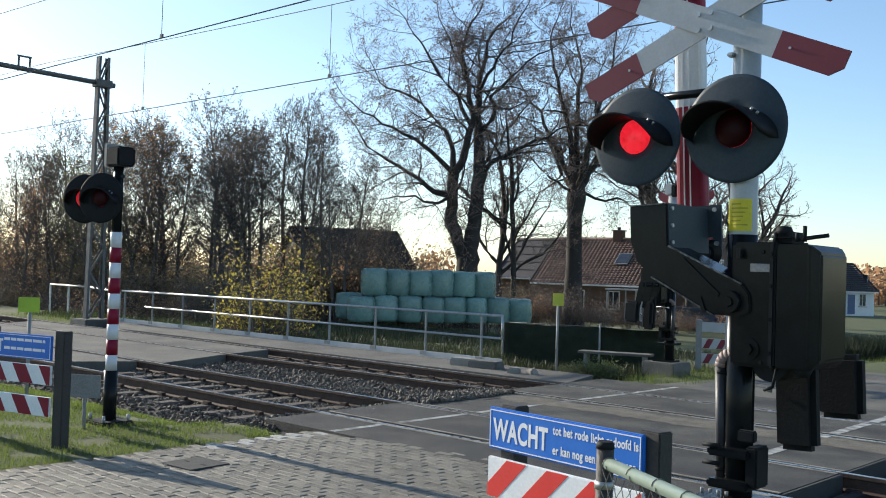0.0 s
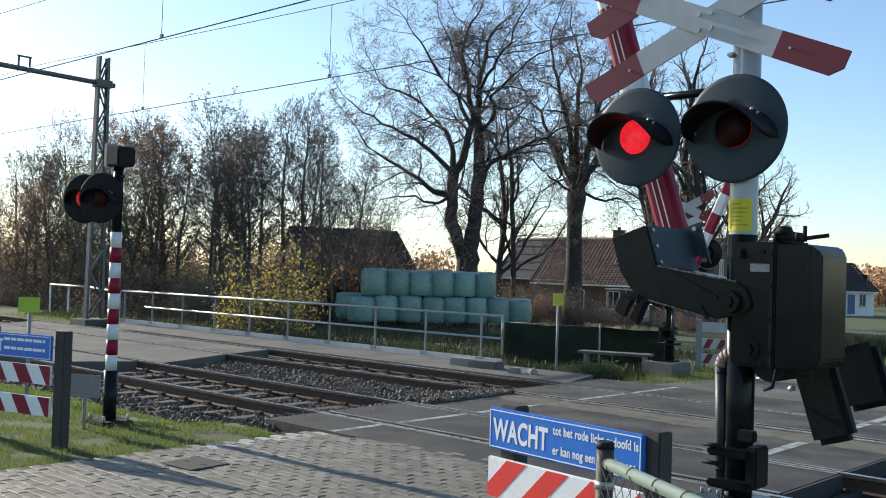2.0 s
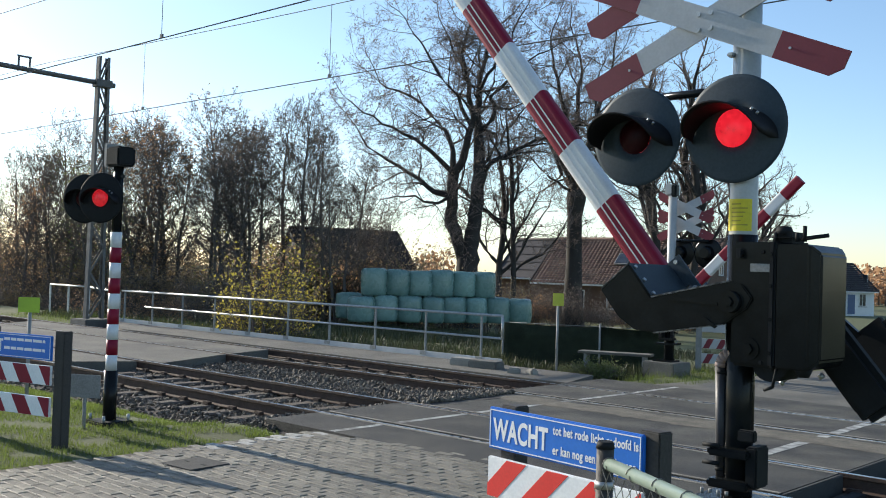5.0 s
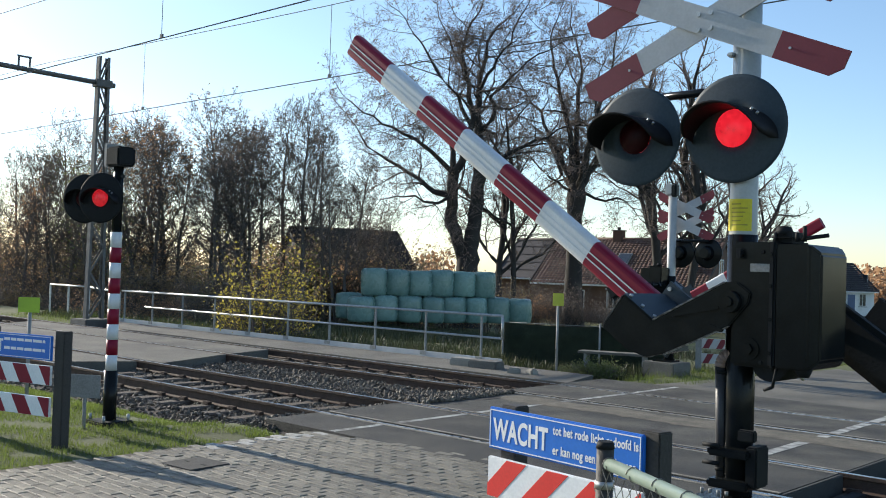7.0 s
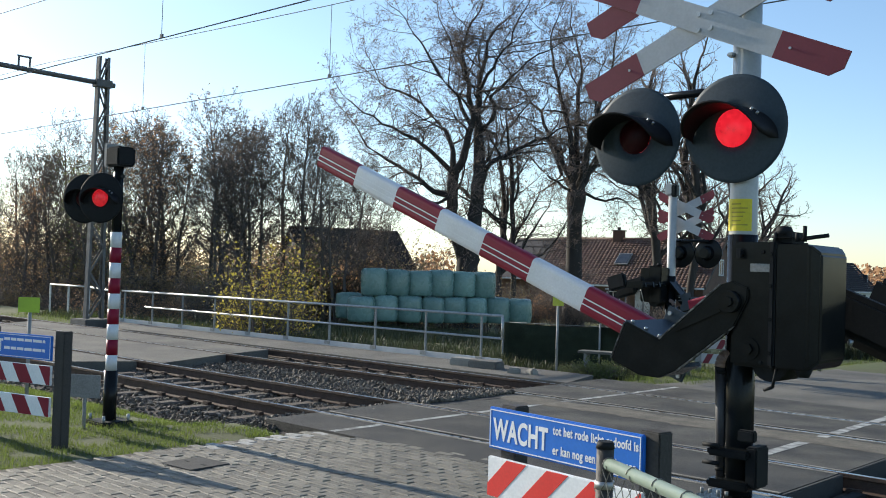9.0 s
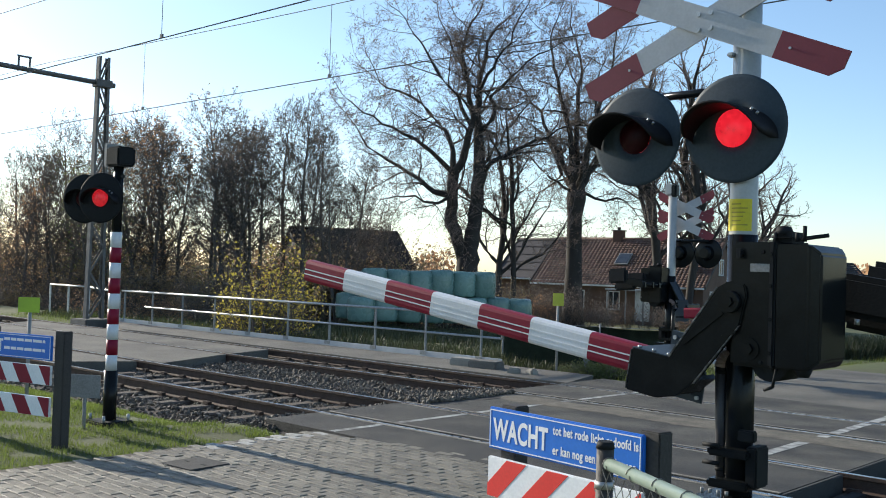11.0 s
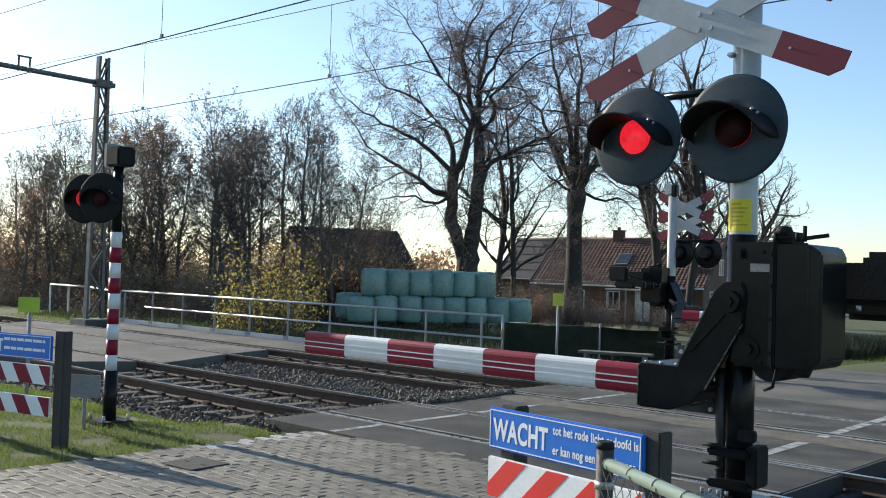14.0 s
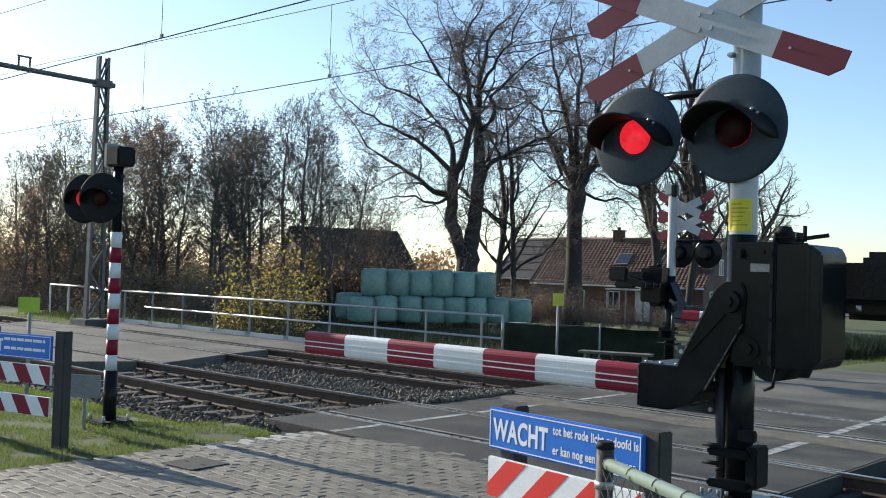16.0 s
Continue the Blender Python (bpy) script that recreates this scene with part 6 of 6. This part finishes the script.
def shrubs():
    kinds = [(shrub_mesh(200, LEAF_DARK, 3.4, 0.8, 12, 0.6, 0.08, 2), "dense dark autumn brush beside the trees"), (shrub_mesh(201, LEAF_BROWN, 3.2, 0.8, 12, 0.55, 0.075, 2), "rust-brown autumn shrub under the trees"),
             (shrub_mesh(202, LEAF_GREEN, 3.0, 0.8, 12, 0.6, 0.075, 2), "dull green-brown shrub under the trees"), (shrub_mesh(203, LEAF_PALE, 3.6, 0.7, 12, 0.25, 0.07, 2), "bare grey-brown twiggy shrub by the trees")]
    rng = random.Random(17)
    spots = []
    for k in range(26):
        s = -25 + 16.5 * (k + rng.random()) / 26
        d = rng.uniform(41.5, 47)
        spots.append((d, s * d / 50, rng.choice((0, 3, 1, 3, 0, 3)), rng.uniform(0.4, 0.72)))
    for k in range(20):
        s = -27 + 27 * (k + rng.random()) / 20
        spots.append((rng.uniform(52, 58), s * 1.1, rng.choice((0, 0, 2)), rng.uniform(0.75, 1.0)))
    for k in range(16):
        s = -33 + 31 * (k + rng.random()) / 16
        spots.append((rng.uniform(63, 70), s, 0, rng.uniform(1.1, 1.45)))
    for d, s, k, sc in ((56, -8.9, 0, 1.25), (55.5, -7.9, 2, 1.3), (56, -6.9, 0, 1.2), (53, -9.6, 1, 0.95), (54, -8.4, 3, 1.15), (52, -7.5, 2, 1.0), (54, -6.4, 3, 1.25), (52.5, -5.5, 1, 1.0), (53, -4.6, 3, 1.2), (52, -3.7, 1, 1.0), (53, -2.9, 3, 1.1), (52, -2.1, 2, 0.9), (54, -0.9, 3, 0.95)):
        spots.append((d, s, k, sc))
    for s in (-2.8, -1.9, -1.2, 0.2, 1.0, 2.4, 3.2):
        spots.append((51.5 + rng.uniform(-1, 2), s, rng.choice((0, 1, 3)), rng.uniform(0.55, 0.85)))
    for s, k, sc in ((4.9, 3, .95), (5.9, 1, .8), (6.9, 3, 1.1), (7.6, 3, 1.0), (8.6, 3, .8), (9.6, 3, .7), (10.4, 3, .75), (11.2, 1, .6), (12.2, 3, .7), (13.4, 3, .6), (5.4, 3, .9), (6.3, 3, .9), (14.4, 3, .6), (15.0, 1, 0.5), (17.5, 1, .6), (19.0, 2, .5)):
        spots.append((60 + rng.uniform(-2, 2), s, k, sc * 0.72))
    for d, s, k, sc in spots:
        x, y = plan(d, s)
        (wood, crown), lab = kinds[k]
        t = thing("shrub", pose(x, y, ground_z(x, y), 0, 0, rng.uniform(0, 360)) @ Matrix.Scale(sc, 4), lab, "shrub", "brush along the track")
        part("stem", wood, None, t)
        part("foliage", crown, None, t)
    # the sunlit yellow-green bush behind the railing
    wood, crown = shrub_mesh(300, LEAF_YELLOW, 2.4, 0.66, 12, 0.38, 0.042, 3)
    for d, s, sc in ((27.2, -5.0, 1.06), (27.9, -4.3, 0.8), (27.6, -5.7, 0.62)):
        x, y = plan(d, s)
        t = thing("yellow_bush", pose(x, y, -0.45, 0, 0, 40 * d) @ Matrix.Scale(sc, 4), "yellow-green leafy bush behind the railing", "shrub", "yellow bushes")
        part("stem", wood, None, t)
        part("foliage", crown, None, t)
    # low weeds at the ditch
    wood, crown = shrub_mesh(301, LEAF_GREEN, 0.7, 0.7, 9, 0.95, 0.035, 3)
    for x, y, sc in ((-10.75, 15.8, 0.5), (-10.5, 15.9, 0.62), (-11.2, 15.7, 0.3)):
        t = thing("weed", pose(x, y, -0.15, 0, 0, 90 * x) @ Matrix.Scale(sc, 4), "green weeds beside the wire fence", "weed", "weeds")
        part("stem", wood, None, t)
        part("foliage", crown, None, t)


shrubs()


def far_woods():
    """The wood on the horizon: many small twiggy crowns, joined."""
    w = Wood(500)
    rng = w.rng
    for k in range(120):
        s = rng.uniform(38, 150) if k < 95 else rng.uniform(-70, 60)
        d = rng.uniform(150, 185) if k < 95 else rng.uniform(120, 170)
        x, y = plan(d, s)
        h = rng.uniform(4.2, 6.8)
        base = Vector((x, y, -1.3))
        w.limb([base, base + Vector((0, 0, h * 0.8))], [0.2, 0.05], 4)
        for _ in range(150):
            a, r = rng.uniform(0, 6.28), rng.random() ** 0.5
            z = rng.uniform(0.05, 1.0)
            rr = 3.0 * r * (1 - (z - 0.45) ** 2 * 1.8)
            w.tips.append((base + Vector((rr * math.cos(a), rr * math.sin(a), h * z)), Vector((0, 0, 1))))
    w.leaves(1.0, 0.36, 0.2)
    wood, crown = w.meshes(BARK_GREY, LEAF_BROWN)
    t = thing("far_woods", pose(0, 0, 0), "brown autumn wood on the horizon beyond the fields", "woods", kind="stuff")
    part("trunks", wood, None, t)
    part("foliage", crown, None, t)


far_woods()


# ---- grass blades ----
def grass():
    rng = np.random.default_rng(8)
    vs, fs = [], []
    n = 0
    zones = [(38000, -14.5, -8.5, 3.2, 6.75, 0.02, 0.065), (7000, -12.2, -8.2, 15.3, 19.5, 0.06, 0.16), (5000, -36, -26, 14.6, 18.0, 0.08, 0.2), (3500, -12.2, -8.3, 19.5, 30, 0.08, 0.2), (1500, -4.5, -1.0, 14.9, 24, 0.08, 0.2), (170, -4.55, -3.7, 11.45, 11.7, 0.02, 0.05), (1500, -8.8, -8.36, 3.0, 6.7, 0.015, 0.045)]
    for count, x0, x1, y0, y1, h0, h1 in zones:
        for _ in range(count):
            x, y = rng.uniform(x0, x1), rng.uniform(y0, y1)
            if noise.noise((x * 1.7, y * 1.7, 4)) < -0.3:
                continue
            z = ground_z(x, y) if y0 != 11.4 else 0.0
            h, a = rng.uniform(h0, h1), rng.uniform(0, 6.28)
            wdt = 0.0045
            lx, ly = rng.normal(0, 0.4, 2) * h
            vs += [(x - wdt * math.cos(a), y - wdt * math.sin(a), z - 0.01), (x + wdt * math.cos(a), y + wdt * math.sin(a), z - 0.01), (x + lx, y + ly, z + h)]
            fs.append((n, n + 1, n + 2))
            n += 3
    me = bpy.data.meshes.new("grass")
    me.from_pydata(vs, [], fs)
    me.materials.append(BLADE)
    tagged(new("grass", me), "short green and yellowing grass blades on the verges", "grass", kind="stuff")


grass()


def ditch_growth():
    """Rough grass and brambles on the ditch banks, coloured dark for the field's shade."""
    rng = np.random.default_rng(12)
    vs, fs, n = [], [], 0
    for k in range(62000):
        x, y = -10.0 - 26 * rng.random() ** 1.2, rng.uniform(16.0, 33)
        if k % 7 == 0:
            x, y = rng.uniform(-2.9, 6), rng.uniform(16, 30)
        elif k % 7 < 3:
            x, y = rng.uniform(-17, -9.9), rng.uniform(16.1, 22)
        if -43 + y < x < -12.5 and y > 25:
            continue
        z, h, a = ground_z(x, y), rng.uniform(0.15, 0.55) * (0.6 + 0.4 * noise.noise((x, y, 3))), rng.uniform(0, 6.28)
        lx, ly = rng.normal(0, 0.35, 2) * h
        w = rng.uniform(0.012, 0.03)
        vs += [(x - w * math.cos(a), y - w * math.sin(a), z - 0.02), (x + w * math.cos(a), y + w * math.sin(a), z - 0.02), (x + lx, y + ly, z + h)]
        fs.append((n, n + 1, n + 2))
        n += 3
    for k in range(16000):
        x, y = plan(rng.uniform(41, 47), rng.uniform(14.5, 27))
        if -8.9 < x < -2.4:
            continue
        z, h, a = ground_z(x, y), rng.uniform(0.3, 1.05), rng.uniform(0, 6.28)
        lx, ly = rng.normal(0, 0.3, 2) * h
        w = rng.uniform(0.02, 0.05)
        vs += [(x - w * math.cos(a), y - w * math.sin(a), z - 0.02), (x + w * math.cos(a), y + w * math.sin(a), z - 0.02), (x + lx, y + ly, z + h)]
        fs.append((n, n + 1, n + 2))
        n += 3
    me = bpy.data.meshes.new("ditch_growth")
    me.from_pydata(vs, [], fs)
    me.materials.append(DITCH_GRASS)
    tagged(new("ditch_growth", me), "rough green grass on the ditch banks, coloured dark for shade", "grass", kind="stuff")


ditch_growth()


# ---- brick paving, last ----
def paving():
    L, W, G = 0.205, 0.100, 0.008
    bm = bmesh.new()
    box(bm, (-L / 2 + G / 2, -W / 2 + G / 2, -0.03), (L / 2 - G / 2, W / 2 - G / 2, 0.0))
    top = [e for e in bm.edges if all(v.co.z > -0.001 for v in e.verts)]
    bmesh.ops.bevel(bm, geom=top, offset=0.006, segments=1, affect="EDGES")
    brick = finish("brick", bm, BRICK)
    v0 = np.array([v.co[:] for v in brick.vertices])
    f0 = [tuple(p.vertices) for p in brick.polygons]
    white = brick.copy()
    white.materials.clear()
    white.materials.append(BRICK_WHITE)
    field = thing("brick_paving", pose(0, 0, 0), "grey-brown clay brick road paving in running bond", "paving", kind="structure")
    rng = random.Random(4)
    vs, fs, n, parts = [], [], 0, 0
    rows = int((7.36 + 12) / W)
    for r in range(rows):
        y = 7.33 - r * W
        if y < -9:
            break
        off = (r % 2) * L / 2
        for c in range(24):
            x = -8.32 + off + c * L
            if x > -3.75:
                continue
            if y > 7.16 + 0.3 * (x + 7.7) / 1.4:
                continue
            edge = c == 0 and y > 5.5
            m = pose(x, y, -0.002 + rng.uniform(-0.004, 0.004) + 0.012 * noise.noise((x * 0.8, y * 0.8, 7)), rng.uniform(-1.2, 1.2), rng.uniform(-0.8, 0.8), rng.uniform(-1.5, 1.5))
            if edge or (3.9 < y < 6.8 and -7.1 < x < -5.0 and parts < 290):
                ob = part("brick", white if edge and rng.random() < 0.88 else brick, None, field)
                ob.matrix_local = m
                parts += 0 if edge else 1
            else:
                p = v0 @ np.array(m.to_3x3()).T + np.array(m.translation)
                vs.append(p)
                fs += [tuple(i + n for i in f) for f in f0]
                n += len(v0)
    me = bpy.data.meshes.new("brick_field")
    me.from_pydata(np.concatenate(vs).tolist(), [], fs)
    me.materials.append(BRICK_JOINED)
    tagged(part("brick_field", me, None, field), kind="stuff")


paving()


def street_details():
    """Dark square plate added for a dark patch on the brick road."""
    t = thing("dark_plate", pose(-7.63, 5.05, 0.003, 0, 0, 4), "dark square plate added for a dark patch on the bricks", "drain", kind="structure")
    boxed("frame", (-0.22, -0.22, -0.05), (0.22, 0.22, 0.006), DARK_PAD, t, 0.004)
    for x in (-0.12, 0.12):
        boxed("plate_bar", (x - 0.03, -0.012, 0.0), (x + 0.03, 0.012, 0.008), BLACK_MATT, t)


street_details()


# ---- what moves ----
BOOM_TIMES = ((0.0, 87.3), (0.45, 87.3), (0.75, 84.9), (1.0, 81.4), (1.5, 76.0), (2.0, 71.9), (2.5, 68.0), (3.0, 64.3), (3.5, 60.7), (4.0, 57.3), (4.2, 55.9), (5.3, 48.4), (6.3, 40.1), (6.5, 38.7),
              (7.0, 35.3), (8.0, 28.6), (9.0, 21.9), (10.2, 14.0), (11.5, 5.5), (12.0, 2.8), (12.45, 0.0), (16.0, 0.0))


def motions():
    for (arm, at), early in zip(booms, (0.0, 0.85)):
        last = [(t - early, a) for t, a in BOOM_TIMES if t - early > 0.02 and t < 16]
        walk(arm, [(t, pose(*at, 0, a, 0)) for t, a in [(0.0, 87.3)] + last + [(16.0, 0.0)]])
    for drum, lit, at, turn in lamp_drums:
        on = lit
        base = lambda deg: Matrix.Translation(at) @ pose(0, 0, 0, 0, 0, turn + deg)
        rows = [(0.0, base(0 if on else 180))]
        for t in SWITCHES:
            a, b = (0, 180) if on else (180, 0)
            for k in range(4):
                rows.append((t + (k - 1.5) / 30, base(a + (b - a) * k / 3)))
            on = not on
        rows.append((16.0, base(0 if on else 180)))
        walk(drum, rows)


motions()
